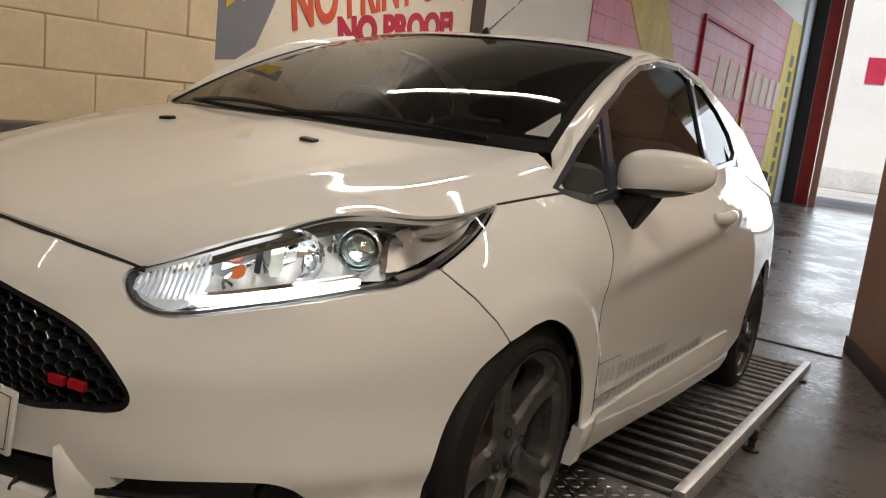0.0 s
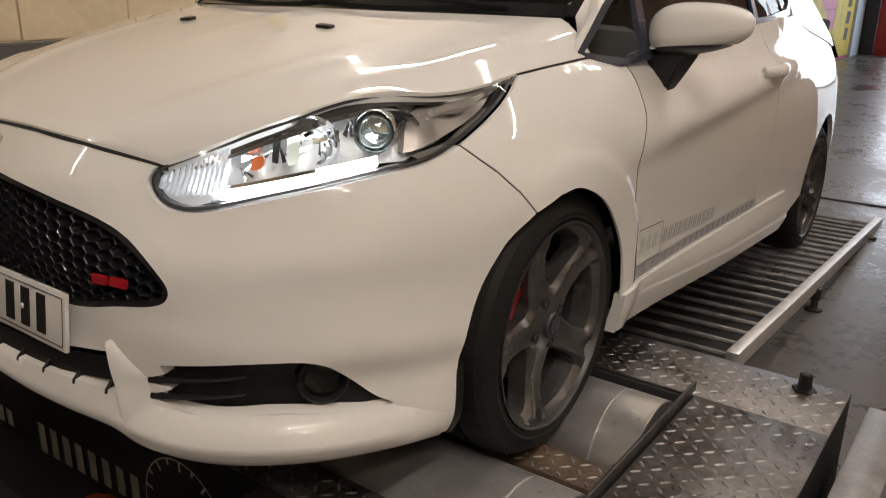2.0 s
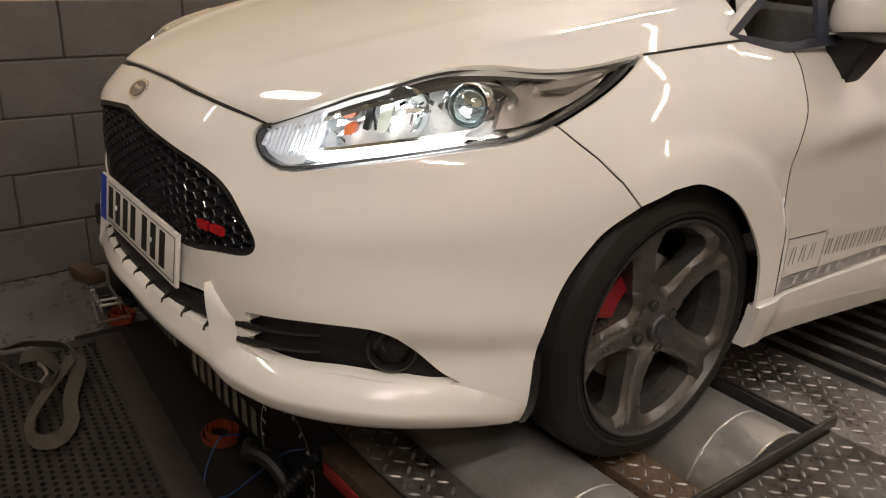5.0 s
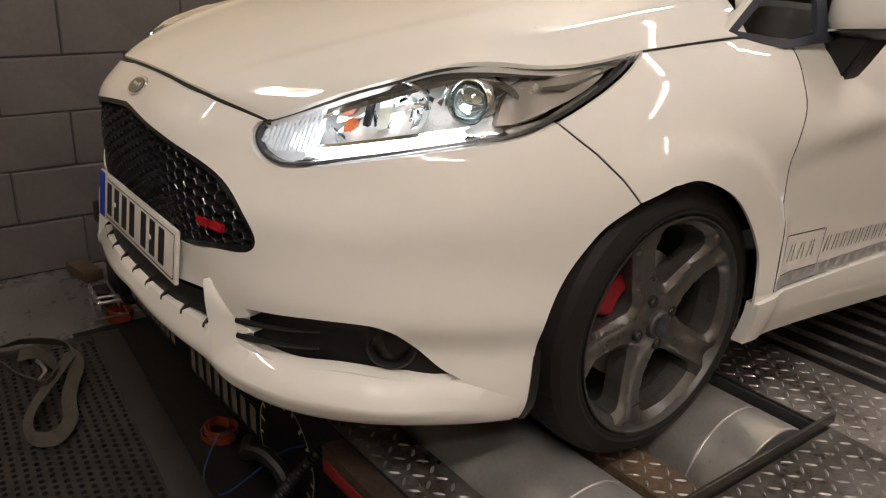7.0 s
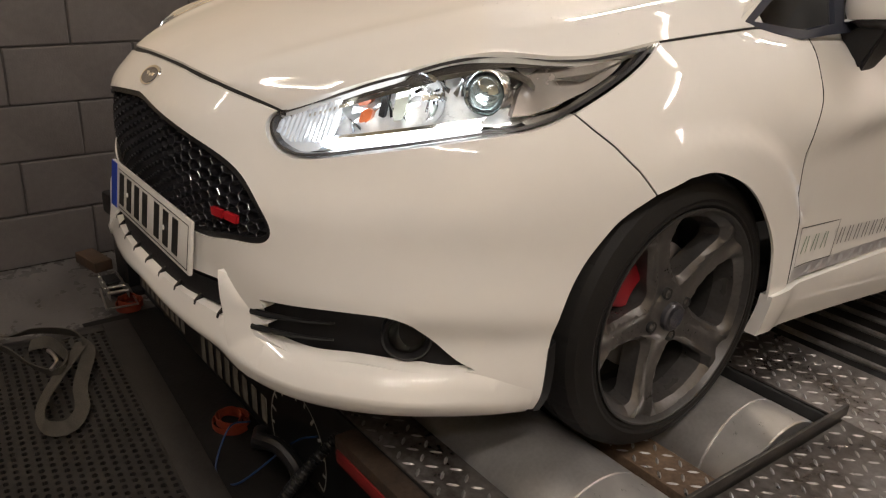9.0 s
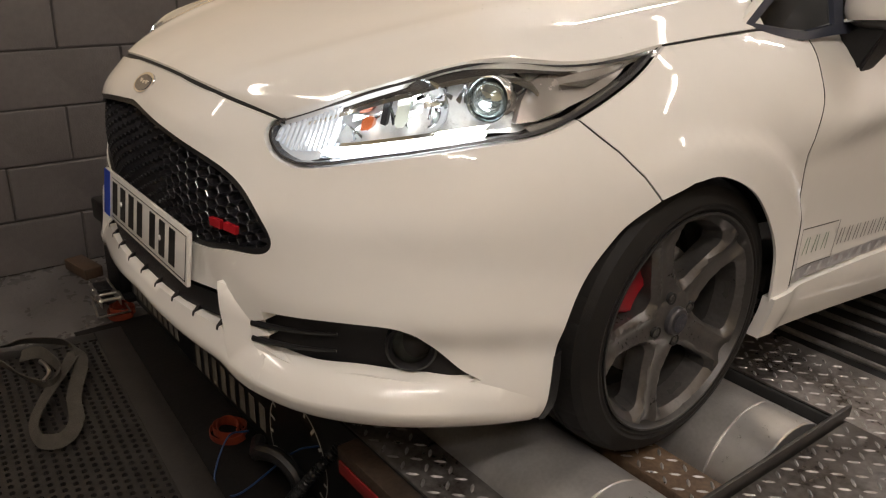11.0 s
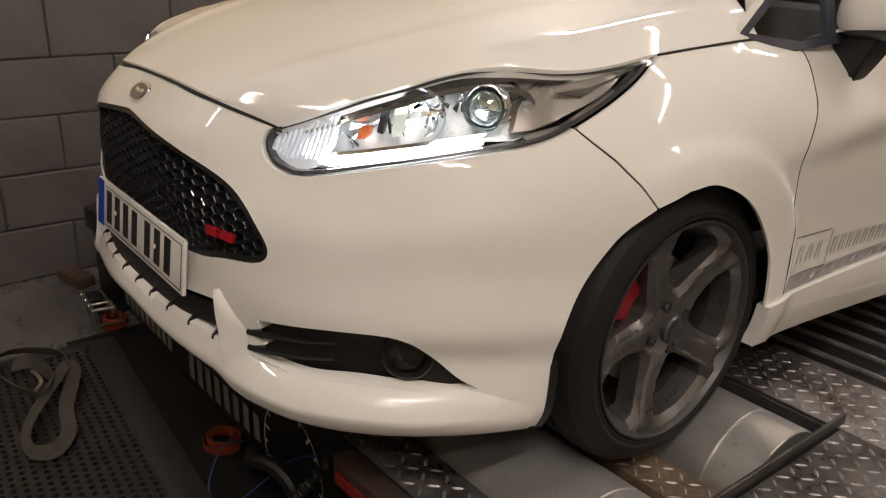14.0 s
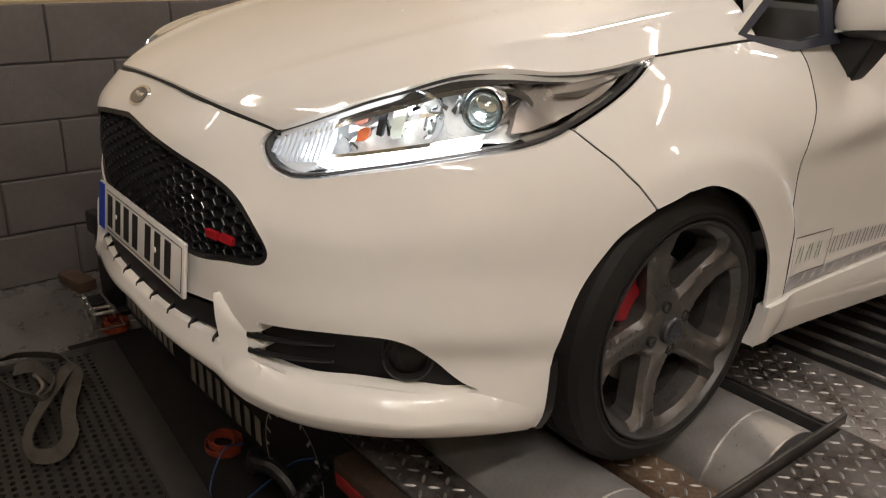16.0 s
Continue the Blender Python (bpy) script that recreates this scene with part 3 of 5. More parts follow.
def roof(u, v):
    y = .91 + 1.95 * v
    ry = herm([(i / 7, p) for i, p in enumerate([.99, 1.13, 1.31, 1.60, 1.95, 2.3, 2.62, 2.86])], v)
    rz = herm([(p[0], p[1]) for p in ROOFLINE], ry)
    e = (side_x(ry, rz) - .003, ry, rz)
    mz = herm([(.91, 1.327), (1.00, 1.352), (1.10, 1.370), (1.25, 1.388), (1.6, 1.408), (2.1, 1.40), (2.6, 1.355), (2.86, 1.32)], y)
    if v > .85:
        e = (e[0] * (1 - .25 * (v - .85) / .15), e[1], e[2] + (mz - .06 - e[2]) * (v - .85) / .15)
    k = .45 * u ** 2 + .55 * u ** 6
    x = e[0] * u
    if v < .15:
        x = (e[0] + (.568 - e[0]) * (1 - v / .15)) * u
    return (x, y + (e[1] - y) * u ** 2, mz + (e[2] - mz) * k)


grid_part("roof", roof, 24, 40, PAINT)
grid_part("headliner", lambda u, v: (roof(u, v)[0] * .985, roof(u, v)[1], roof(u, v)[2] - .022), 24, 40, SEATS, v0=.02, label="dark cloth headliner")
grid_part("tailgate", lambda u, v: ((.50 + .10 * (1 - v)) * u, 2.80 + .26 * (1 - v) ** .8 + .02 * v, .95 + .38 * v - .05 * u * u * v), 12, 10, GLOSS, label="dark rear window and tailgate")
bm = bmesh.new()
tube(bm, [(0, 1.00, 1.356), (0, 1.10, 1.43), (0, 1.236, 1.53)], lambda q: .005 - .003 * q, 6)
lathe(bm, [(1.35, .018), (1.362, .014), (1.372, .006)], 12, 'Z', (0, 1.0, 0))
part("aerial", bm, BLACK, car)
# scuttle and wipers
grid_part("scuttle", lambda u, v: ((.64 * u), .03 + .13 * u ** 2 + .12 * v, .912 - .02 * u * u + .022 * v), 16, 4, BLACK)
for x0, x1, y0 in ((-.55, -.02, .17), (-.02, .52, .10)):
    bm = bmesh.new()
    n = 12
    pts = [(x0 + (x1 - x0) * i / n, WS_BASE[0][1] + .02 + .12 * ((x0 + (x1 - x0) * i / n) / .62) ** 2 + .01, .962 + .012 * math.sin(3.1 * i / n)) for i in range(n + 1)]
    tube(bm, pts, .007, 6)
    part("wiper", bm, BLACK, car)

# cabin
bm = bmesh.new()
box(bm, (-.66, .36, .60), (.66, .72, .94), .05)
part("dashboard", bm, SEATS, car)
for sx in (1, -1):
    bm = bmesh.new()
    box(bm, (sx * .36 - .24, 1.15, .35), (sx * .36 + .24, 1.65, .58), .05)
    box(bm, (sx * .36 - .23, 1.58, .5), (sx * .36 + .23, 1.76, 1.08), .06, pose(0, 0, 0))
    box(bm, (sx * .36 - .12, 1.72, 1.10), (sx * .36 + .12, 1.80, 1.28), .04)
    part("seat", bm, SEATS, car)
bm = bmesh.new()
tube(bm, [(-.36 + .18 * math.cos(w), .86 - .07 * math.sin(w), .93 + .165 * math.sin(w)) for w in [2 * math.pi * i / 32 for i in range(32)]], .014, 8, True)
box(bm, (-.53, .84, .915), (-.19, .87, .945), .008)
part("steering_wheel", bm, SEATS, car)
bm = bmesh.new()
box(bm, (-.7, .3, .22), (.7, 2.9, .30), .02)
box(bm, (-.66, 2.0, .3), (.66, 2.2, 1.06), .04)
box(bm, (-.66, 2.2, .86), (.66, 2.82, .98), .02)
part("cabin_floor", bm, GAP, car)

for sx in (1, -1):
    a, b = sorted((sx * .56, sx * .70))
    boxed("rear_trim", (a, 2.0, .55), (b, 2.84, 1.06), SEATS, car, "dark rear side trim", .012)
    boxed("door_card", (sx * .70 - .02, .22, .42), (sx * .70 + .02, 2.1, .86), SEATS, car, "dark inner door panel", .012)

# door mirror
MC = Vector((.885, .50, .940))


def mirror_shell(lo, hi, grow):
    bm = bmesh.new()
    bmesh.ops.create_uvsphere(bm, u_segments=32, v_segments=24, radius=1)
    for v in bm.verts:
        p = v.co.copy()
        e = .78
        q = Vector([math.copysign(abs(c) ** e, c) for c in p])
        taper = 1 - .22 * (q.x + .2)
        v.co = MC + Vector((q.x * .122 * grow, (q.y * .085 if q.y < 0 else q.y * .04) * grow * (1 - .25 * q.x), q.z * .063 * grow * taper + .012 * q.x))
    up = lo > .5
    bmesh.ops.bisect_plane(bm, geom=bm.verts[:] + bm.edges[:] + bm.faces[:], plane_co=MC + Vector((0, 0, (lo if up else hi) - MC.z)), plane_no=Vector((-.10, 0, 1)),
                           clear_inner=up, clear_outer=not up)
    bmesh.ops.holes_fill(bm, edges=[e for e in bm.edges if e.is_boundary])
    return bm


mirror = part("door_mirror", mirror_shell(.899, 2, 1.0), PAINT, car, "white door mirror with black foot")
low = part("mirror_base", mirror_shell(0, .897, .985), BLACK, mirror, "black plastic lower housing")
bm = bmesh.new()
prof = [((.758, .47, .868), (.765, .555, .868), (.79, .55, .75), (.80, .485, .712)), ((.80, .46, .88), (.83, .55, .885), (.835, .55, .82), (.815, .475, .765)), ((.87, .455, .905), (.88, .54, .91), (.88, .53, .88), (.86, .46, .872))]
rs = [[bm.verts.new(p) for p in ring] for ring in prof]
for a, b in zip(rs, rs[1:]):
    for i in range(4):
        k = (i + 1) % 4
        bm.faces.new((a[i], a[k], b[k], b[i]))
bm.faces.new(rs[0][::-1])
bm.faces.new(rs[-1])
bmesh.ops.bevel(bm, geom=bm.edges[:], offset=.008, segments=2, affect='EDGES')
bmesh.ops.recalc_face_normals(bm, faces=bm.faces[:])
arm = part("mirror_arm", bm, BLACK, mirror, "black plastic arm")
m2 = mirrored(mirror, car)
mirrored(low, m2)
mirrored(arm, m2)

# door handle
for sx in (1, -1):
    bm = bmesh.new()
    pts = []
    for i in range(9):
        a = i / 8
        x, y, z = skin(2.58 + .20 * a, .832 + .012 * a, .006 + .030 * math.sin(math.pi * a) ** .5)
        pts.append((sx * x, y, z))
    tube(bm, pts, lambda q: .013 + .006 * math.sin(math.pi * q), 10)
    for v in bm.verts:
        v.co.z = .838 + (v.co.z - .838) * 1.3
    part("door_handle", bm, PAINT, door if sx > 0 else car, "white pull handle")

# decal on the door: a box and two rows of lettering bars
def decal_quad(bm, s0, z0, s1, z1, lean=0.0, out=.0012):
    n = 3
    for i in range(n):
        a, b = s0 + (s1 - s0) * i / n, s0 + (s1 - s0) * (i + 1) / n
        bm.faces.new([bm.verts.new(skin(*p, out)) for p in ((a, z0), (b, z0), (b + lean, z1), (a + lean, z1))])


bm = bmesh.new()
for q in ((1.695, .358, 1.873, .3605, 0), (1.703, .4475, 1.873, .450, 0), (1.695, .358, 1.6975, .4475, .008), (1.871, .358, 1.8735, .45, .008)):
    decal_quad(bm, *q)
part("decal_box", bm, DECAL, door, "thin grey vinyl outline")
for i in range(3):
    bm = bmesh.new()
    decal_quad(bm, 1.722 + .044 * i, .386, 1.7255 + .044 * i, .426, .012)
    decal_quad(bm, 1.742 + .044 * i, .386, 1.7452 + .044 * i, .426, .004)
    part("lettering_bar", bm, GREENVINYL, door, "thin green vinyl bar")
for i in range(11):
    bm = bmesh.new()
    decal_quad(bm, 1.890 + .0405 * i, .386, 1.8942 + .0405 * i, .426, .009)
    decal_quad(bm, 1.908 + .0405 * i, .386, 1.9114 + .0405 * i, .426, .006)
    part("lettering_bar", bm, DECAL, door)
# silver film along the foot of the door, with pale slanted dashes
bm = bmesh.new()
lo_row = [bm.verts.new(skin(1.690 + .05 * i, .326 + .0016 * i, .001)) for i in range(23)]
hi_row = [bm.verts.new(skin(1.690 + .05 * i, .354 + .0016 * i, .001)) for i in range(23)]
for i in range(22):
    bm.faces.new((lo_row[i], lo_row[i + 1], hi_row[i + 1], hi_row[i]))
part("sill_film", bm, FILM, door, "silver film strip with pale dashes")
for i in range(21):
    bm = bmesh.new()
    decal_quad(bm, 1.705 + .051 * i, .331 + .0016 * i, 1.724 + .051 * i, .351 + .0016 * i, .012, .0018)
    part("film_dash", bm, FILMLIGHT, door)

# grille
def skin_sheet(name, poly, out, material, parent, depth=0.0, step=.02, whole=False, label="", sides=False, holes=()):
    bm = bmesh.new()
    if whole:
        poly = [(max(0.0, p[0]), p[1]) for p in poly]
    sheet(bm, poly, list(holes), lambda s, z: skin(s, z, out), step, (lambda s, z: skin(s, z, out - depth)) if depth else None, whole)
    if whole:
        both(bm)
    bmesh.ops.recalc_face_normals(bm, faces=bm.faces[:])
    ob = part(name, bm, material, parent, label, sharp=40)
    return (ob, mirrored(ob, parent)) if sides else ob


skin_sheet("grille_back", inset(GRILLE, -.02), -.045, GAP, car, whole=True, step=.04)
skin_sheet("grille_frame", inset(GRILLE, -.004), -.004, BLACK, car, depth=.03, whole=True, label="black grille surround", holes=[[(max(-.03, p[0] - (.03 if p[0] < 0 else 0)), p[1]) for p in inset(GRILLE, .009)]])
bm = bmesh.new()
HX, HZ = .0335, .0205
for col in range(0, 19):
    for rowi in range(0, 14):
        cs, cz = col * HX * .78, .385 + rowi * HZ + (HZ / 2 if col % 2 else 0)
        if not inside(inset(GRILLE, -.012), max(cs, .001), cz):
            continue
        rim = [(.5, 0), (.26, .5), (-.26, .5), (-.5, 0), (-.26, -.5), (.26, -.5)]
        o = [bm.verts.new(skin(abs(cs + HX * a * 1.02), cz + HZ * b * 1.02, -.012)) for a, b in rim]
        i1 = [bm.verts.new(skin(abs(cs + HX * a * .93), cz + HZ * b * .92, -.010)) for a, b in rim]
        i2 = [bm.verts.new(skin(abs(cs + HX * a * .90), cz + HZ * b * .89, -.032)) for a, b in rim]
        if cs == 0:
            for grp in (o, i1, i2):
                for v, (a, b) in zip(grp, rim):
                    if a < 0:
                        v.co.x = -v.co.x
        for k in range(6):
            q = (k + 1) % 6
            bm.faces.new((o[k], o[q], i1[q], i1[k]))
            bm.faces.new((i1[k], i1[q], i2[q], i2[k]))
both(bm)
bmesh.ops.recalc_face_normals(bm, faces=bm.faces[:])
part("grille_mesh", bm, mat("grille_plastic", (.016, .016, .019), .34, coat=.25), car, "black honeycomb grille", smooth=False)

# red badge as two slanted strokes on the grille
bm = bmesh.new()


def stroke(bm, s0, z0, s1, z1, w=.0065, out=.004, th=.008):
    ds, dz = s1 - s0, z1 - z0
    h = math.hypot(ds, dz)
    ns, nz = -dz / h * w / 2, ds / h * w / 2
    c = [(s0 + ns, z0 + nz), (s0 - ns, z0 - nz), (s1 - ns, z1 - nz), (s1 + ns, z1 + nz)]
    a = [bm.verts.new(skin(*p, out)) for p in c]
    b = [bm.verts.new(skin(*p, out - th)) for p in c]
    bm.faces.new(a)
    for i in range(4):
        k = (i + 1) % 4
        bm.faces.new((a[i], a[k], b[k], b[i]))


for q in ((.322, .4575, .350, .4570, .016), (.359, .4575, .390, .4555, .015)):
    stroke(bm, *q)
bmesh.ops.recalc_face_normals(bm, faces=bm.faces[:])
part("grille_badge", bm, RED, car, "red slanted badge", smooth=False)

# oval badge
badge = new("oval_badge")
badge.parent = car
for nm, mt, a, b, o in (("rim", CHROME, .042, .0185, .0040), ("field", mat("badge_blue", (.03, .045, .09), .2, coat=1), .0355, .0145, .0052)):
    bm = bmesh.new()
    ring = [bm.verts.new((a * math.cos(w), skin(abs(a * math.cos(w)), .655 + b * math.sin(w), o)[1], .655 + b * math.sin(w))) for w in [2 * math.pi * i / 40 for i in range(40)]]
    low = [bm.verts.new(v.co + Vector((0, .008, -.003))) for v in ring]
    bm.faces.new(ring)
    for i in range(40):
        bm.faces.new((ring[i], ring[(i + 1) % 40], low[(i + 1) % 40], low[i]))
    bmesh.ops.recalc_face_normals(bm, faces=bm.faces[:])
    part(nm, bm, mt, badge)
for x0, x1, dz in ((-.02, -.008, .001), (-.005, .006, -.001), (.009, .02, .001)):
    bm = bmesh.new()
    yb = skin(abs(x0 + x1) / 2, .657, .0062)[1]
    box(bm, (x0, yb, .652 + dz), (x1, yb + .006, .661 + dz), .001, Matrix.Translation((0, yb, .657)) @ pose(0, 0, 0, -28) @ Matrix.Translation((0, -yb, -.657)))
    part("lettering_bar", bm, CHROME, badge)

# number plate with bars
npl = new("number_plate")
npl.parent = car
TILT = pose(0, -.780, .362, -3, 0, 0)
npl.matrix_basis = TILT
bm = bmesh.new()
box(bm, (-.26, -.003, -.0555), (.26, .006, .0555), .003)
part("plate", bm, PLATE, npl, "white number plate")
boxed("band", (-.2575, -.0045, -.0535), (-.218, -.002, .0535), PLATEBLUE, npl, "blue band", 0)
for a, b in (((-.2, -.0045, -.046), (.252, -.0035, -.0448)), ((-.2, -.0045, .0448), (.252, -.0035, .046)), ((.251, -.0045, -.045), (.252, -.0035, .045))):
    boxed("border_line", a, b, INK, npl, "", 0)
for x in (-.203, -.147, -.091, -.035, .043, .099, .155):
    boxed("lettering_bar", (x + .010, -.0048, -.036), (x + .040, -.0032, .038), INK, npl, "", 0)
for x in (-.13, .115):
    bm = bmesh.new()
    lathe(bm, [(-.008, .0), (-.008, .004), (-.004, .0065), (-.002, .007)], 12, 'Y', (x, 0, 0))
    part("screw_cap", bm, PLATE, npl)

# lower intake: dark duct, a cross bar and small fins
skin_sheet("intake_duct", inset(INTAKE, -.03), -.07, GAP, car, whole=True, step=.05)
bm = bmesh.new()
sheet(bm, [(0, .288), (.2, .294), (.350, .310), (.366, .268), (.2, .254), (0, .252)], [], lambda s, z: skin(s, z, -.012), .03, lambda s, z: skin(s, z, -.05), True)
both(bm)
bmesh.ops.recalc_face_normals(bm, faces=bm.faces[:])
part("intake_bar", bm, BLACK, car, "black plastic cross bar")
for s in (0.0, .085, .17, .255, .335):
    for sx in ((1,) if s == 0 else (1, -1)):
        bm = bmesh.new()
        rows = []
        for w in (-.003, .003):
            rows.append([bm.verts.new(skin(abs(s + w), zz, oo)) for zz, oo in ((.264, -.010), (.264, -.022), (.252, -.020), (.244, .0025), (.252, .0015))])
            if s == 0 and w < 0:
                for v in rows[-1]:
                    v.co.x = -.003
        for k in range(5):
            bm.faces.new((rows[0][k], rows[0][(k + 1) % 5], rows[1][(k + 1) % 5], rows[1][k]))
        bm.faces.new(rows[0])
        bm.faces.new(rows[1][::-1])
        if sx < 0:
            for v in bm.verts:
                v.co.x = -v.co.x
        bmesh.ops.recalc_face_normals(bm, faces=bm.faces[:])
        part("intake_fin", bm, BLACK, car, smooth=False)
# lower lip: how far it stands out, from its foot to the ledge


def lip(s):
    bot = herm([(0, .206), (.232, .189), (.355, .181), (.41, .162), (.5, .150), (.62, .149), (.78, .153), (.985, .150)], s)
    top = herm([(0, .251), (.3, .252), (.38, .250), (.45, .243), (.55, .239), (.65, .247), (.78, .244), (.86, .246), (.985, .205)], s)
    return bot, top, herm([(0, .012), (.34, .012), (.42, .022), (.5, .026), (.65, .027), (.8, .021), (.93, .010), (.985, .002)], s)


def lip_out(s, z):
    bot, top, o = lip(s)
    u = (z - bot) / (top - bot)
    brink = herm([(0, .34), (.36, .34), (.43, .44), (.8, .44), (.985, .3)], s)
    if u < .12:
        return o * (.55 + .45 * math.sin(math.pi / 2 * max(0, u) / .12))
    if u < brink:
        return o
    return o * max(0, 1 - ((u - brink) / (1 - brink)) ** .95) - (.03 if u > 1 else 0)


# the blade that stands at each end of the intake, proud at its inner edge and flush towards the fog lamp
def blade_out(s, z):
    run = s - (.351 + .30 * (.335 - z))
    wide = max(.012, min(.075, (.350 - z) * 1.35))
    return max(.015 - .019 * min(1, max(0, run / wide)), lip_out(s, z) + .0003 - .005 * max(0, (s - .468) / .02))


for sx in (1, -1):
    bm = bmesh.new()
    edge = spline([(.348, .349), (.357, .305), (.371, .262), (.383, .222), (.392, .196)], 24)
    sheet(bm, edge + [(.41, .176), (.44, .166), (.49, .166), (.492, .205), (.474, .235), (.448, .247), (.448, .262), (.437, .295), (.404, .315), (.371, .335)], [],
          lambda s, z: skin(s, z, blade_out(s, z)), .008, lambda s, z: skin(s, z, -.03))
    if sx < 0:
        for v in bm.verts:
            v.co.x = -v.co.x
    bmesh.ops.recalc_face_normals(bm, faces=bm.faces[:])
    part("bumper_blade", bm, PAINT, car, sharp=50)
# splitter ledge
bm = bmesh.new()
n = 60
prev = None
for i in range(n + 1):
    s = i / n * .985
    bot, top, o = lip(s)
    ring = [bm.verts.new(skin(s, bot - .004, -.03))] + [bm.verts.new(skin(s, bot + (top - bot) * u, lip_out(s, bot + (top - bot) * u))) for u in (0, .05, .12, .22, .34, .44, .50, .70, 1.0)] + [bm.verts.new(skin(s, top + .006, -.03))]
    if prev:
        for k in range(10):
            bm.faces.new((prev[k], ring[k], ring[k + 1], prev[k + 1]))
    prev = ring
both(bm)
bmesh.ops.recalc_face_normals(bm, faces=bm.faces[:])
part("splitter", bm, PAINT, car, "white lower lip", sharp=60)
# black liner edge that shows ahead of each front wheel
for sx in (1, -1):
    bm = bmesh.new()
    pts = [(1.000, .150), (1.012, .150), (1.018, .20), (1.021, .26), (1.018, .30), (1.006, .285), (1.003, .22)]
    sheet(bm, pts, [], lambda s, z: skin(s, z, .003), .02, lambda s, z: skin(s, z, -.03))
    if sx < 0:
        for v in bm.verts:
            v.co.x = -v.co.x
    bmesh.ops.recalc_face_normals(bm, faces=bm.faces[:])
    part("arch_edge", bm, BLACK, car)

# fog lamps
for sx in (1, -1):
    fog = new("fog_lamp")
    fog.parent = car

    def fin(nm, bm, mt, lb=""):
        if sx < 0:
            for v in bm.verts:
                v.co.x = -v.co.x
        bmesh.ops.recalc_face_normals(bm, faces=bm.faces[:])
        return part(nm, bm, mt, fog, lb)
    bm = bmesh.new()
    sheet(bm, inset(FOG, -.006), [], lambda s, z: skin(s, z, -.018 - .03 * max(0, 1 - ((s - .62) / .2) ** 2)), .016)
    fin("bezel", bm, BLACK, "black plastic fog lamp bezel")
    for (s0, z0), (s1, z1) in (((.428, .2895), (.60, .302)), ((.432, .2605), (.60, .270))):
        bm = bmesh.new()
        tube(bm, [skin(s0 + (s1 - s0) * i / 10, z0 + (z1 - z0) * i / 10, -.002 - .024 * (i / 10) ** 1.5) for i in range(11)], lambda q: .0065 - .004 * q, 8)
        fin("rib", bm, BLACK)
    c = Vector(skin(.742, .299, -.020))
    nrm = (Vector(skin(.742, .299, .1)) - c).normalized()
    turn = nrm.to_track_quat('Z', 'Y').to_matrix().to_4x4()
    for nm, prof, mt in (("ring", [(-.03, .047), (.006, .046), (.010, .041), (.004, .036), (-.02, .033)], BLACK), ("reflector", [(-.005, .034), (-.014, .026), (-.022, .012), (-.024, .001)], mat("fog_reflector", (.26, .29, .29), .2, metal=.85)),
                         ("lens", [(-.002, .035), (.003, .024), (.005, .010), (.0055, .0005)], LENS)):
        bm = bmesh.new()
        lathe(bm, prof, 32, 'Z')
        bmesh.ops.transform(bm, matrix=Matrix.Translation(c) @ turn, verts=bm.verts[:])
        fin(nm, bm, mt)

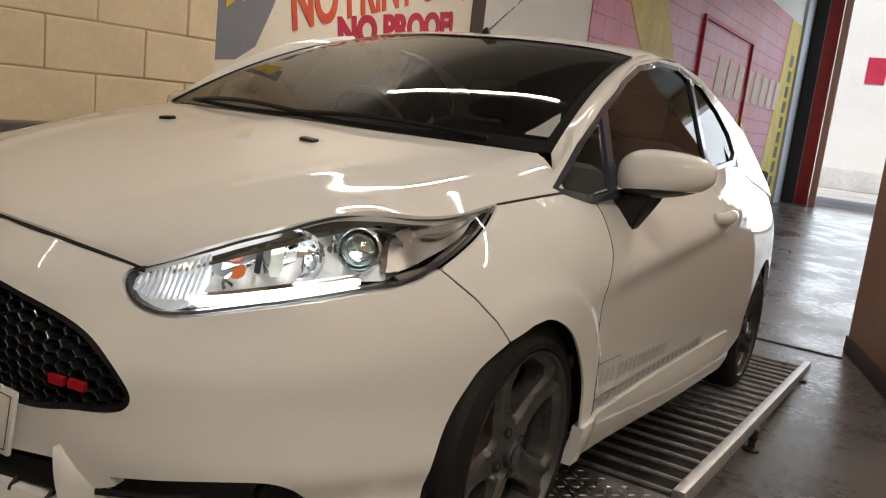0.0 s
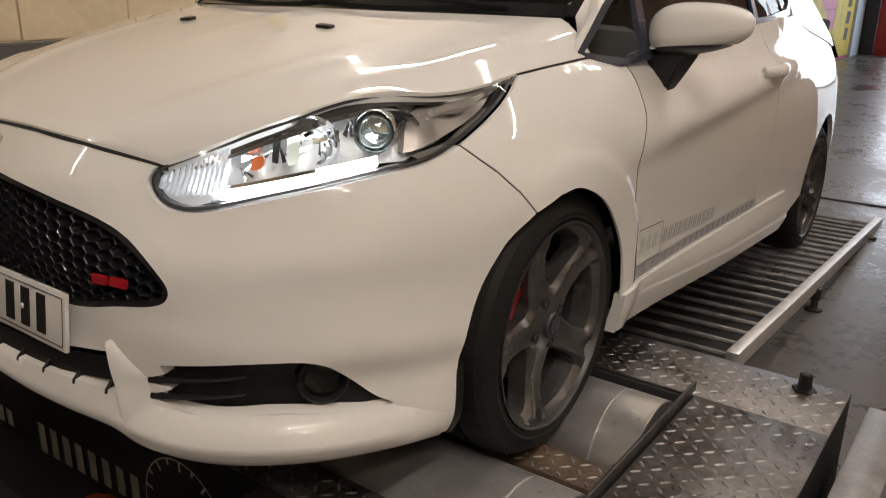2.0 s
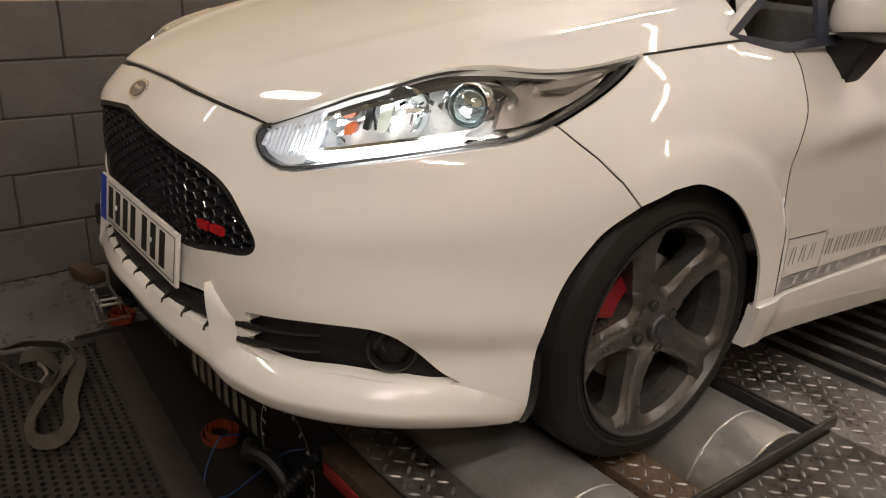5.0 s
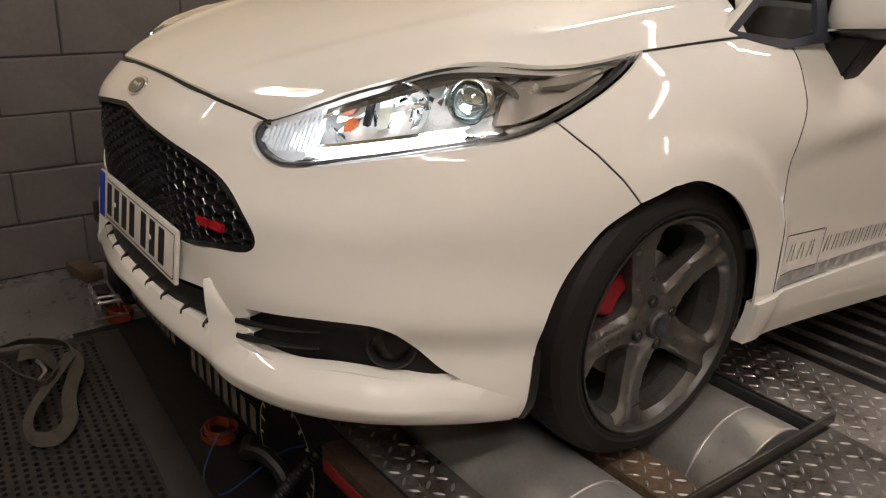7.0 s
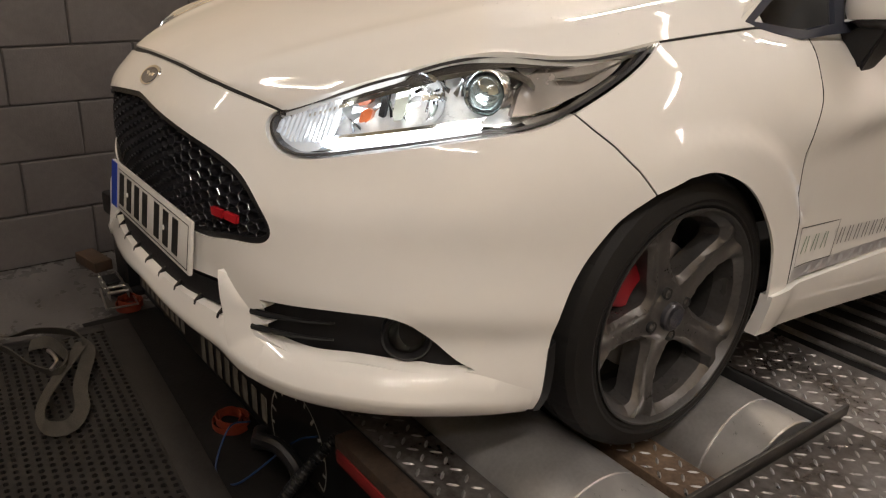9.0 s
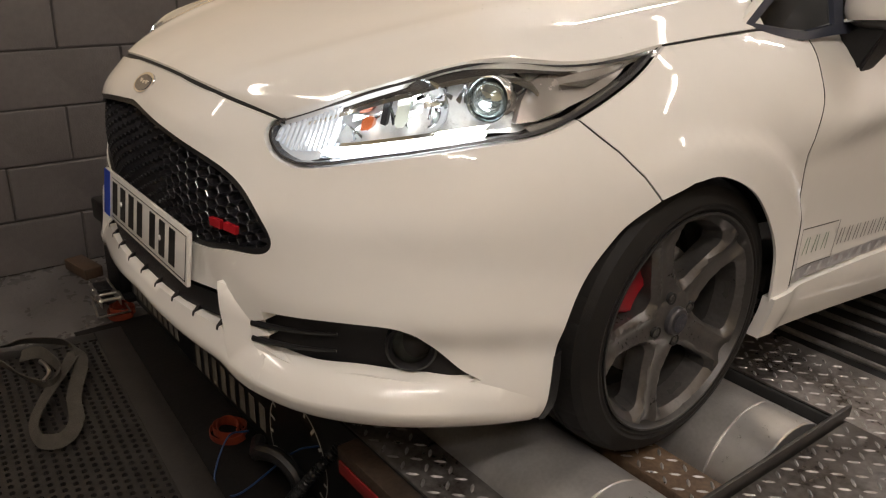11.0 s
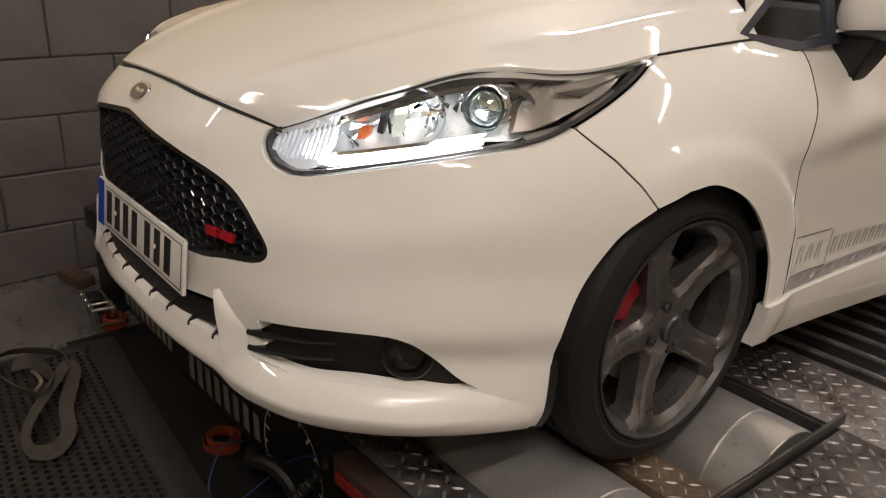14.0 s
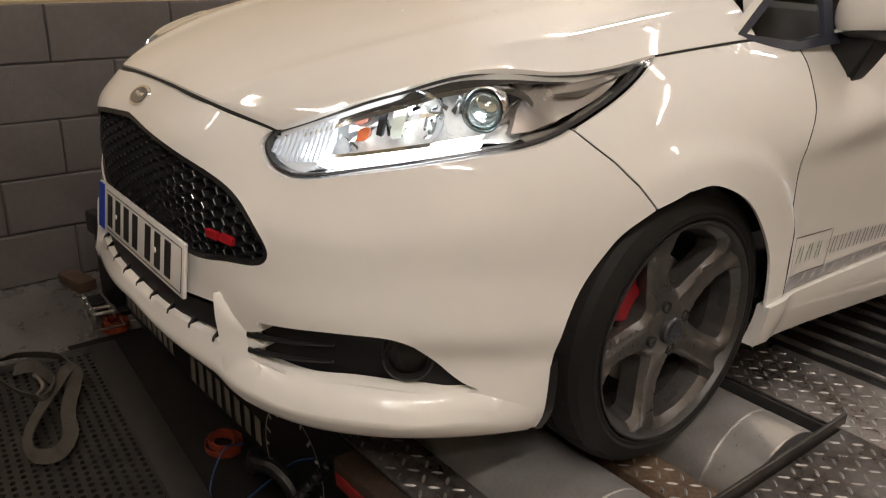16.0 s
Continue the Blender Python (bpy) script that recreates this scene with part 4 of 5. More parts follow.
# headlights
for sx in (1, -1):
    hl = new("headlight")
    hl.parent = car

    def add(nm, bm, mt, lb="", smooth=True, sharp=40):
        if sx < 0:
            for v in bm.verts:
                v.co.x = -v.co.x
        bmesh.ops.recalc_face_normals(bm, faces=bm.faces[:])
        return part(nm, bm, mt, hl, lb, smooth, sharp)

    def area(nm, poly, fn, mt, lb="", step=.014, back=None, holes=()):
        bm = bmesh.new()
        sheet(bm, poly, list(holes), lambda s, z: skin(s, z, fn(s, z)), step, (lambda s, z: skin(s, z, fn(s, z) - back)) if back else None)
        return add(nm, bm, mt, lb)
    body = inset(LAMP, .0025)
    area("housing_wall", body, lambda s, z: -.006, mat("lamp_edge", (.045, .043, .045), .25, coat=.6), "grey lamp edge", back=.016, holes=[inset(LAMP, .0075)])
    area("housing", inset(LAMP, .003), lambda s, z: -.055 - .012 * math.sin(s * 60) * math.sin(z * 40), mat("lamp_reflector", (.86, .87, .86), .42, metal=.2, vary=.12, scale=30, rvar=.2, bump=.6, bscale=60), "silver reflector")
    # dark upper brow
    brow = [(.41, .640), (.512, .681), (.664, .729), (.808, .765), (.904, .778), (1.016, .779), (1.112, .790), (1.20, .808), (1.10, .782), (1.016, .768), (.92, .764), (.82, .752), (.66, .714), (.52, .668), (.43, .632)]
    area("brow", brow, lambda s, z: -.018, mat("lamp_brow", (.10, .092, .086), .2, metal=.5, coat=.5), "smoked brow", back=.012)
    # rear smoked fin
    SMOKE = mat("lamp_smoke", (.50, .455, .415), .24, metal=.6, vary=.10, scale=10, rvar=.05)
    area("tail_panel", [(.905, .688), (.925, .722), (.950, .748), (.985, .762), (1.05, .772), (1.12, .786), (1.195, .806), (1.12, .768), (1.05, .732), (1.0, .708), (.95, .692)], lambda s, z: -.024 - .012 * math.sin((s - .92) * 26), SMOKE, "smoked inner panel", back=.02)
    area("tail_panel", [(1.00, .752), (1.07, .764), (1.14, .785), (1.18, .799), (1.12, .776), (1.05, .750)], lambda s, z: -.012, CHROME, "bright inner panel", back=.008)
    area("tail_ledge", [(.92, .684), (1.0, .703), (1.06, .733), (1.12, .763), (1.12, .757), (1.06, .726), (1.0, .697), (.93, .678)], lambda s, z: -.010, mat("lamp_ledge", (.42, .40, .37), .2, metal=.7), "ribbed grey ledge", back=.012)
    area("reflector_lip", spline([(.47, .652), (.60, .694), (.72, .730), (.82, .752), (.90, .760), (.945, .752), (.958, .738)], 30) + spline([(.954, .731), (.935, .743), (.89, .752), (.82, .745), (.72, .722), (.60, .687), (.47, .646)], 30), lambda s, z: -.014, CHROME, "bright edge of the lamp chamber", back=.02)
    # running light strip
    bm = bmesh.new()
    path = spline([(.522, .609), (.60, .622), (.70, .643), (.78, .658), (.848, .672)], 24)
    tube(bm, [skin(s, z, -.016) for s, z in path], lambda q: .0082 if .04 < q < .97 else .004, 8)
    strip = add("running_light", bm, DRL, "lit white running light strip")
    bm = bmesh.new()
    sheet(bm, [(.43, .608), (.48, .592), (.53, .598), (.69, .631), (.83, .661), (.86, .684), (.70, .655), (.60, .634), (.50, .618), (.45, .622)], [], lambda s, z: skin(s, z, -.028), .012)
    add("strip_reflector", bm, CHROME)
    # fluted inner corner; weak emission stands in for the running light's spill
    bm = bmesh.new()
    for k in range(12):
        s0 = .405 + .0115 * k
        z0, z1 = max(.596 + .0015 * k, .612 - .004 * k), min(.632 + .0075 * k, .640 + .0048 * k)
        tube(bm, [skin(s0, z0, -.018), skin(s0 + .006, (z0 + z1) / 2, -.015), skin(s0 + .004, z1, -.019)], .0045, 6)
    FLUTE = mat("fluted_glow", (.80, .83, .86), .12, metal=.5, emit=(.88, .93, 1, .22))
    add("fluted_reflector", bm, FLUTE)
    area("corner_reflector", rounded([(.397, .622), (.416, .652), (.47, .668), (.54, .684), (.555, .640), (.52, .598), (.472, .584), (.415, .600)], 1), lambda s, z: -.020, FLUTE, "ribbed corner with its own weak glow")
    # indicator: two amber blocks in a pale cell
    for s0, z0, s1, z1 in ((.578, .676, .612, .700), (.592, .650, .620, .672)):
        area("indicator_lens", rounded([(s0, z0), (s1, z0 + .006), (s1 + .003, z1 + .004), (s0 + .003, z1)], 1), lambda s, z: -.030, AMBER, "amber indicator block", back=.02)
    area("reflector_cell", rounded([(.668, .662), (.694, .668), (.698, .722), (.670, .716)], 1), lambda s, z: -.026, mat("pale_reflector", (.72, .76, .66), .25, metal=.4), "pale green-tinted cell", back=.02)
    # dark divider
    area("divider", [(.640, .668), (.652, .666), (.656, .720), (.640, .716)], lambda s, z: -.022, BLACK, back=.02)
    # main beam dish and projector
    for nm, s0, z0, o, prof, mt in (("main_dish", .735, .700, -.030, [(.010, .046), (-.004, .040), (-.018, .028), (-.026, .010), (-.028, .001)], CHROME),
                                    ("projector_ring", .858, .721, -.022, [(-.03, .041), (.004, .0395), (.008, .037), (.002, .034), (-.012, .032)], CHROME),
                                    ("projector_lens", .858, .721, -.022, [(-.010, .0325), (.004, .029), (.013, .021), (.017, .011), (.0185, .0005)], mat("projector_glass", (.46, .52, .50), .06, metal=.75, coat=1, rvar=.04, scale=60))):
        c = Vector(skin(s0, z0, o))
        nrm = Vector((.42, -.88, .12)).normalized() if "proj" not in nm else Vector((.48, -.84, .08)).normalized()
        bm = bmesh.new()
        lathe(bm, prof, 32, 'Z')
        bmesh.ops.transform(bm, matrix=Matrix.Translation(c) @ nrm.to_track_quat('Z', 'Y').to_matrix().to_4x4(), verts=bm.verts[:])
        add(nm, bm, mt)
    # shards of bright reflector round the lamps
    rnd = random.Random(7)
    for k in range(34):
        s0, z0 = rnd.uniform(.52, .95), 0
        z0 = herm([(.52, .65), (.66, .70), (.80, .735), (.95, .735)], s0) + rnd.uniform(-.03, .022)
        a = rnd.uniform(0, 3.1)
        L, w = rnd.uniform(.012, .028), rnd.uniform(.003, .007)
        bm = bmesh.new()
        q = [bm.verts.new(skin(s0 + L * math.cos(a) * u - w * math.sin(a) * v, z0 + L * math.sin(a) * u + w * math.cos(a) * v, -.046 + .012 * rnd.random())) for u, v in ((-1, -1), (1, -.4), (1, .4), (-1, 1))]
        bm.faces.new(q)
        add("reflector_facet", bm, CHROME, smooth=False)
    ln = area("lens", inset(LAMP, .0022), lambda s, z: .0, LENS, "clear plastic lens", step=.018)
    ln.visible_shadow = False

# wheels
AL = radians(78)


def wheel_at(x, y, side):
    w = new("wheel")
    w.parent = car
    w.matrix_basis = pose(x, y, .298) @ Matrix.Diagonal((side, 1, 1, 1))
    bm = bmesh.new()
    prof = [(-.20, .222), (-.203, .240), (-.196, .272), (-.176, .290), (-.12, .2965), (-.118, .290), (-.110, .290), (-.108, .297), (-.078, .298), (-.076, .291), (-.068, .291), (-.066, .298), (-.034, .2965),
            (-.014, .291), (.000, .280), (.010, .262), (.0135, .250), (.011, .244), (.012, .239), (.006, .2305), (-.004, .226)]
    lathe(bm, prof, 288, 'X', dent=lambda i, j, r: r - (.0014 if (i % 8 == 0 and 12 <= j <= 13) or (i % 8 == 4 and 3 <= j <= 4) else 0))
    part("tyre", bm, RUBBER, w, "black low-profile tyre", sharp=15)
    bm = bmesh.new()
    lathe(bm, [(.004, .2255), (.0085, .2315), (.0125, .2315), (.0125, .2275), (.008, .2245), (-.004, .2200), (-.03, .206), (-.10, .200), (-.19, .205), (-.198, .222)], 96, 'X')
    # coloured darker than the spokes to paint shade into the barrel
    part("rim_barrel", bm, mat("rim_shade_grey", (.065, .063, .061), .42, metal=.6, vary=.2, scale=14), w, "alloy rim in a darker grey for its shaded barrel")
    wins = []
    for k in range(5):
        c = AL + 2 * math.pi * k / 5
        pl = [(.086, -.19), (.138, -.40), (.190, -.45), (.209, -.36), (.213, 0), (.209, .36), (.190, .45), (.138, .40), (.086, .19), (.078, 0)]
        wins.append(rounded([(r * math.cos(c + a), r * math.sin(c + a)) for r, a in pl], 1))

    walls = [dense(wl, .008) for wl in wins]

    def face(y, z):
        r = math.hypot(y, z)
        a = math.atan2(z, y) - AL
        ph = (a / (2 * math.pi / 5)) % 1.0          # 0 at a window's middle, .5 on a spoke
        off = abs(ph - .5) * 2 * math.pi / 5 * r     # metres from the middle of the spoke
        d = herm([(0, -.012), (.03, -.012), (.06, -.016), (.10, -.020), (.16, -.012), (.19, -.005), (.215, -.004)], r)
        if r > .055:
            d += .010 * min(1, off / .026) ** 2 * min(1, (r - .055) / .03) - .004
            near = min(math.hypot(y - py, z - pz) for wl in walls for py, pz in wl)
            d -= .016 * max(0, 1 - near / .015) ** 1.2
        return (d, y, z)
    bm = bmesh.new()
    ringp = [(.2215 * math.cos(2 * math.pi * i / 72), .2215 * math.sin(2 * math.pi * i / 72)) for i in range(72)]
    sheet(bm, ringp, wins, face, .0085, lambda y, z: (face(y, z)[0] - .045, y * .96, z * .96))
    bmesh.ops.recalc_face_normals(bm, faces=bm.faces[:])
    part("spoke_face", bm, ALLOY, w, "five-spoke grey alloy face", sharp=30)
    bm = bmesh.new()
    lathe(bm, [(-.014, .031), (-.003, .030), (.001, .026), (.002, .001)], 32, 'X')
    part("centre_cap", bm, mat("cap_grey", (.09, .09, .10), .3, metal=.5), w, "dark centre cap")
    bm = bmesh.new()
    lathe(bm, [(.0035, .020), (.0035, .0005)], 24, 'X')
    part("cap_badge", bm, mat("cap_blue", (.018, .021, .036), .25, coat=1), w)
    for k in range(4):
        a = radians(20 + 90 * k)
        bm = bmesh.new()
        lathe(bm, [(-.03, .013), (-.0125, .0125), (-.013, .009), (-.028, .0085)], 14, 'X', (0, .052 * math.cos(a), .052 * math.sin(a)))
        part("bolt_seat", bm, GAP, w)
        bm = bmesh.new()
        lathe(bm, [(-.028, .0085), (-.014, .0085), (-.012, .006), (-.012, .0005)], 6, 'X', (0, .052 * math.cos(a), .052 * math.sin(a)))
        part("wheel_bolt", bm, mat("dark_bolt_head", (.10, .098, .095), .4, metal=.8), w)
    bm = bmesh.new()
    lathe(bm, [(-.09, .06), (-.075, .07), (-.075, .139), (-.097, .139), (-.097, .07)], 64, 'X')
    part("brake_disc", bm, STEEL, w)
    bm = bmesh.new()
    n = 10
    for a0 in (radians(128),):
        rings = []
        for i in range(n + 1):
            a = a0 + radians(40) * i / n
            rings.append([bm.verts.new((x2, r * math.cos(a), r * math.sin(a))) for x2, r in ((-.048, .098), (-.048, .150), (-.11, .152), (-.11, .098))])
        for p, q in zip(rings, rings[1:]):
            for k in range(4):
                bm.faces.new((p[k], p[(k + 1) % 4], q[(k + 1) % 4], q[k]))
        bm.faces.new(rings[0])
        bm.faces.new(rings[-1])
    bmesh.ops.recalc_face_normals(bm, faces=bm.faces[:])
    bmesh.ops.bevel(bm, geom=[e for e in bm.edges if e.calc_face_angle(0) > 1], offset=.005, segments=2, affect='EDGES')
    part("brake_caliper", bm, CALIPER, w, "red brake caliper")
    # dark disc added behind the spokes to deepen the shade
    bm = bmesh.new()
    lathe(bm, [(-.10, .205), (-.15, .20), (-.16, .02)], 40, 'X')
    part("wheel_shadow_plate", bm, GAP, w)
    return w


for yy in (0.0, 2.489):
    for sd in (1, -1):
        wheel_at(sd * .818 if yy == 0 else sd * .80, yy, sd)

# ---- the dynamometer ----
DECK = .03
dyno = thing("dynamometer", "steel tread-plate chassis dynamometer with rollers set in the floor", "machine")


def plate(name, x0, y0, x1, y1, z, parent, label=""):
    """A steel plate with raised lugs."""
    boxed(name, (x0, y0, z - .006), (x1, y1, z), TREAD, parent, label, .001)


PL = [(-1.35, -.50, 1.335, -.385), (1.022, -.384, 1.335, .40), (.02, .402, 1.335, .655), (-1.35, .402, .018, .655), (-1.35, -.384, -1.022, .40), (-.30, -.384, .30, .40)]
for q in PL:
    plate("tread_plate", *q, DECK, dyno, "worn steel tread plate")
rnd = random.Random(3)
vs, fs = [], []
P = .0335


def lug(cx, cy, cz, ang, L=.0138, W=.0036, H=.0024):
    k = len(vs)
    c, s = math.cos(ang), math.sin(ang)
    for u, v, h in ((-1, 0, 0), (-.45, -1, 0), (.45, -1, 0), (1, 0, 0), (.45, 1, 0), (-.45, 1, 0), (-.5, 0, 1), (.5, 0, 1)):
        x, y = u * L, v * W
        vs.append((cx + x * c - y * s, cy + x * s + y * c, cz + h * H))
    fs.extend([(k, k + 1, k + 6), (k + 1, k + 2, k + 7, k + 6), (k + 2, k + 3, k + 7), (k + 3, k + 4, k + 7), (k + 4, k + 5, k + 6, k + 7), (k + 5, k, k + 6)])


def lugs_on(x0, y0, x1, y1, z):
    i = 0
    x = x0 + P / 2
    while x < x1 - .012:
        j = 0
        y = y0 + P / 2
        while y < y1 - .012:
            lug(x, y, z, radians(45 if (i + j) % 2 else -45) + rnd.uniform(-.03, .03))
            y += P
            j += 1
        x += P
        i += 1


for x0, y0, x1, y1 in PL[:3]:
    lugs_on(max(.3, x0), y0, x1, y1, DECK)
lugs_on(.46, -.052, .995, .052, -.022)
me = bpy.data.meshes.new("tread_lugs")
me.from_pydata(vs, [], fs)
me.materials.append(LUG)
ob = new("tread_pattern", me)
ob.parent = dyno
tagged(ob, kind="stuff")
for sx in (1, -1):
    a, b = sorted((sx * .305, sx * 1.0))
    boxed("roller_bridge", (a, -.05, -.06), (b, .052, -.022), mat("rusty_plate", (.14, .095, .06), .6, metal=.4, vary=.5, scale=10, bump=.3, spots=(.07, .045, .03)), dyno, "rusty plate between the rollers")
    for yc in (.235, -.235):
        roller = new("roller")
        roller.parent = dyno
        for nm, c0, c1, mt, r in (("drum", .31, .893, DRUM, .165), ("end_band", .893, .994, BAND, .1656)):
            bm = bmesh.new()
            rings = lathe(bm, [(sx * c0, .02), (sx * c0, r - .003), (sx * (c0 + .003), r), (sx * (c1 - .003), r), (sx * c1, r - .003), (sx * c1, .02)], 96, 'X', (0, yc, -.102))
            bmesh.ops.recalc_face_normals(bm, faces=bm.faces[:])
            part(nm, bm, mt, roller)
    # black pit floor and rear strip stand for the shade around the rollers
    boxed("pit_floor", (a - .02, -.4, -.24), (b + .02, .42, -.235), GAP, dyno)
    boxed("roller_guard", (sx * 1.012 - .004, -.37, -.02), (sx * 1.012 + .004, .43, .056), mat("dark_guard", (.075, .07, .065), .42, metal=.6, vary=.3, scale=20), dyno, "upright dark steel guard strip", .001)
    boxed("gap_shade_strip", (a, .390, -.03), (b, .402, .024), GAP, dyno)
boxed("frame_front", (-1.35, -.505, FLOOR), (1.335, -.499, .024), mat("black_panel", (.012, .012, .013), .4, vary=.4, scale=10), dyno, "black front panel with faded printing", 0)
boxed("frame_side", (1.325, -.5, FLOOR), (1.335, .655, .024), GAP, dyno, "", 0)
boxed("frame_rear", (-1.35, .649, FLOOR), (1.335, .655, .024), GAP, dyno, "", 0)
# edging in a darker tone than the other wood
boxed("edge_timber", (.455, -.556, -.028), (1.33, -.506, .030), mat("dark_timber", (.05, .032, .021), .7, vary=.45, scale=10, bump=.4, bscale=90), dyno, "scuffed timber edging", .004)
boxed("edge_stripe", (.47, -.5605, -.026), (1.33, -.5565, .004), mat("red_edge_paint", (.22, .014, .014), .5, vary=.3, scale=12), dyno, "red painted stripe", .0005)
boxed("edge_channel", (1.385, -.62, FLOOR), (1.47, .58, .045), mat("worn_channel_steel", (.30, .295, .29), .4, metal=.6, vary=.3, scale=14, rvar=.12), dyno, "worn steel channel", .004)
bm = bmesh.new()
lathe(bm, [(DECK, .030), (DECK + .006, .030), (DECK + .008, .017), (DECK + .045, .016), (DECK + .048, .010), (DECK + .048, .0005)], 6, 'Z', (1.235, .60, 0))
part("anchor_bolt", bm, mat("dark_bolt", (.03, .028, .026), .5, metal=.6), dyno, "dark anchor bolt", smooth=False)
# printing on the front panel: tall bars, a second row, and a dial
for i in range(8):
    boxed("lettering_bar", (-.462 + .062 * i, -.5075, -.245 + .004 * i), (-.430 + .062 * i, -.5065, -.155 + .002 * i), LETTER, dyno, "", 0)
for i in range(9):
    boxed("lettering_bar", (-1.04 + .05 * i, -.5075, -.225), (-1.01 + .05 * i, -.5065, -.175), LETTER, dyno, "", 0)
bm = bmesh.new()
n = 60
DC, DR = (.18, -.170), .146
ra = []
for i in range(n + 1):
    w = radians(205 - 230 * i / n)
    ra.append([bm.verts.new((DC[0] + r * math.cos(w), -.508, DC[1] + r * math.sin(w))) for r in (DR - .004, DR)])
for p, q in zip(ra, ra[1:]):
    bm.faces.new((p[0], p[1], q[1], q[0]))
part("dial_ring", bm, DIALP, dyno, "", smooth=False)
for i in range(13):
    w = radians(205 - 230 * i / 12)
    bm = bmesh.new()
    c, s = math.cos(w), math.sin(w)
    L = .028 if i % 2 == 0 else .018
    bm.faces.new([bm.verts.new((DC[0] + r * c - t * s, -.5082, DC[1] + r * s + t * c)) for r, t in ((DR - L, -.004), (DR - .003, -.004), (DR - .003, .004), (DR - L, .004))])
    part("dial_tick", bm, DIALP, dyno, "", smooth=False)

# sloping ramp behind the rollers
ramp = thing("ramp", "galvanised steel slatted drive-on ramp standing on adjustable feet", "ramp", m=CAR)
for x0, x1 in ((.962, 1.002), (-1.002, -.962)):
    boxed("side_rail", (x0, .86, -.035), (x1, 3.60, .022), GALV, ramp, "bright steel side rail", .004)
y = .90
while y < 3.56:
    bm = bmesh.new()
    tube(bm, [(-.961, y, -.006), (.961, y, -.006)], .0095, 8)
    part("slat", bm, SLAT, ramp)
    y += .118
# near-black sheet added below the slats for the shade there
boxed("under_shade_sheet", (-.93, .88, -.10), (.93, 3.58, -.095), GAP, ramp, "", 0)
for yy in (1.95, 3.2):
    for sx in (1, -1):
        bm = bmesh.new()
        h = FLOOR + yy * .0692
        lathe(bm, [(h, .035), (h + .008, .035), (h + .016, .014), (-.03, .013), (-.03, .0005)], 14, 'Z', (sx * 1.0, yy, 0))
        box(bm, (sx * 1.0 - .018, yy - .018, -.07), (sx * 1.0 + .018, yy + .018, -.02), .003)
        part("foot", bm, mat("dark_foot", (.03, .028, .026), .5, metal=.5), ramp, "dark adjustable foot")

# ---- floor, walls, ceiling ----
WX = -1.5
floor = tagged(boxed("floor", (-2.2, -4.5, FLOOR - .2), (6.0, 17.6, FLOOR), CONCRETE, None, "", 0), "grey sealed workshop concrete floor", "floor", kind="structure")
tagged(boxed("floor_joint", (-1.4, 3.93, FLOOR), (1.13, 3.965, FLOOR + .006), GAP, None, "", .002), "dark joint across the concrete floor", "joint", kind="structure")
tagged(boxed("ground", (-60, 17.61, FLOOR - .25), (60, 120, FLOOR - .01), YARD, None, "", 0), "sunlit pale concrete yard", "ground", kind="structure")
wall = tagged(boxed("wall_left", (WX - .2, -4.5, FLOOR), (WX - .008, 1.19, 3.3), JOINT, None, "", 0), "painted blockwork wall, dark grey below and cream above", "wall", kind="structure")
tagged(boxed("wall_left_upper", (WX - .2, -4.5, .772), (WX - .0075, 1.191, 3.3), CREAMJOINT, None, "", 0), "cream painted mortar of the block wall", "wall", kind="structure")
BL, BH = .448, .205


def block_mesh(L, seed, m):
    r = random.Random(seed)
    bm = bmesh.new()
    box(bm, (-.09, -L / 2 + .003, -BH / 2 + .003), (0, L / 2 - .003, BH / 2 - .003), .006)
    for v in bm.verts:
        v.co += Vector((r.uniform(-.0012, .0012), r.uniform(-.0015, .0015), r.uniform(-.0015, .0015)))
    bm.normal_update()
    me = bpy.data.meshes.new("block")
    bm.to_mesh(me)
    bm.free()
    me.materials.append(m)
    return me


kinds = {m.name: [block_mesh(BL, i, m) for i in range(4)] for m in (DARKPAINT, CREAM)}
rb = random.Random(11)
for k in range(-4, 13):
    zc = .57 + BH * (k + .5)
    if zc + BH / 2 > 3.3:
        continue
    m = DARKPAINT if zc < .772 else CREAM
    off = -.54 if k % 2 == 0 else -.769
    for j in range(-4, 5):
        yc = off + BL * (j + .5)
        if yc - BL / 2 > 1.13 or yc < -2.4:
            continue
        if yc + BL / 2 > 1.2:
            L = 1.19 - (yc - BL / 2)
            if L < .05:
                continue
            me = block_mesh(L, 9, m)
            yc = 1.19 - L / 2
        else:
            me = rb.choice(kinds[m.name])
        o = new("block", me)
        o.parent = wall
        o.location = (WX + rb.uniform(-.0015, .0015), yc, zc)
BX = -1.62
back = tagged(boxed("wall_back_left", (BX - .2, 1.19, FLOOR), (BX, 17.6, 4.6), WHITEWALL, None, "", 0), "white painted workshop wall", "wall", kind="structure")
# unseen walls and ceiling added to close the room and steer bounce light
tagged(boxed("wall_front", (-1.9, -4.7, FLOOR), (6.2, -4.5, 4.6), CREAM, None, "", 0), "unseen cream wall that closes the workshop", "wall", kind="structure")
tagged(boxed("wall_right", (4.4, -4.5, FLOOR), (4.6, 17.6, 4.6), CREAM, None, "", 0), "unseen cream wall that closes the workshop", "wall", kind="structure")
tagged(boxed("wall_left_top", (-1.9, -4.5, 3.3), (-1.5, 1.19, 4.6), CREAM, None, "", 0), "unseen cream wall that closes the workshop", "wall", kind="structure")
tagged(boxed("ceiling", (-1.9, -4.7, 4.6), (6.2, 17.8, 4.75), mat("dull_ceiling", (.34, .33, .31), .7, vary=.08, scale=2), None, "", 0), "unseen dull grey ceiling that closes the workshop", "ceiling", kind="structure")
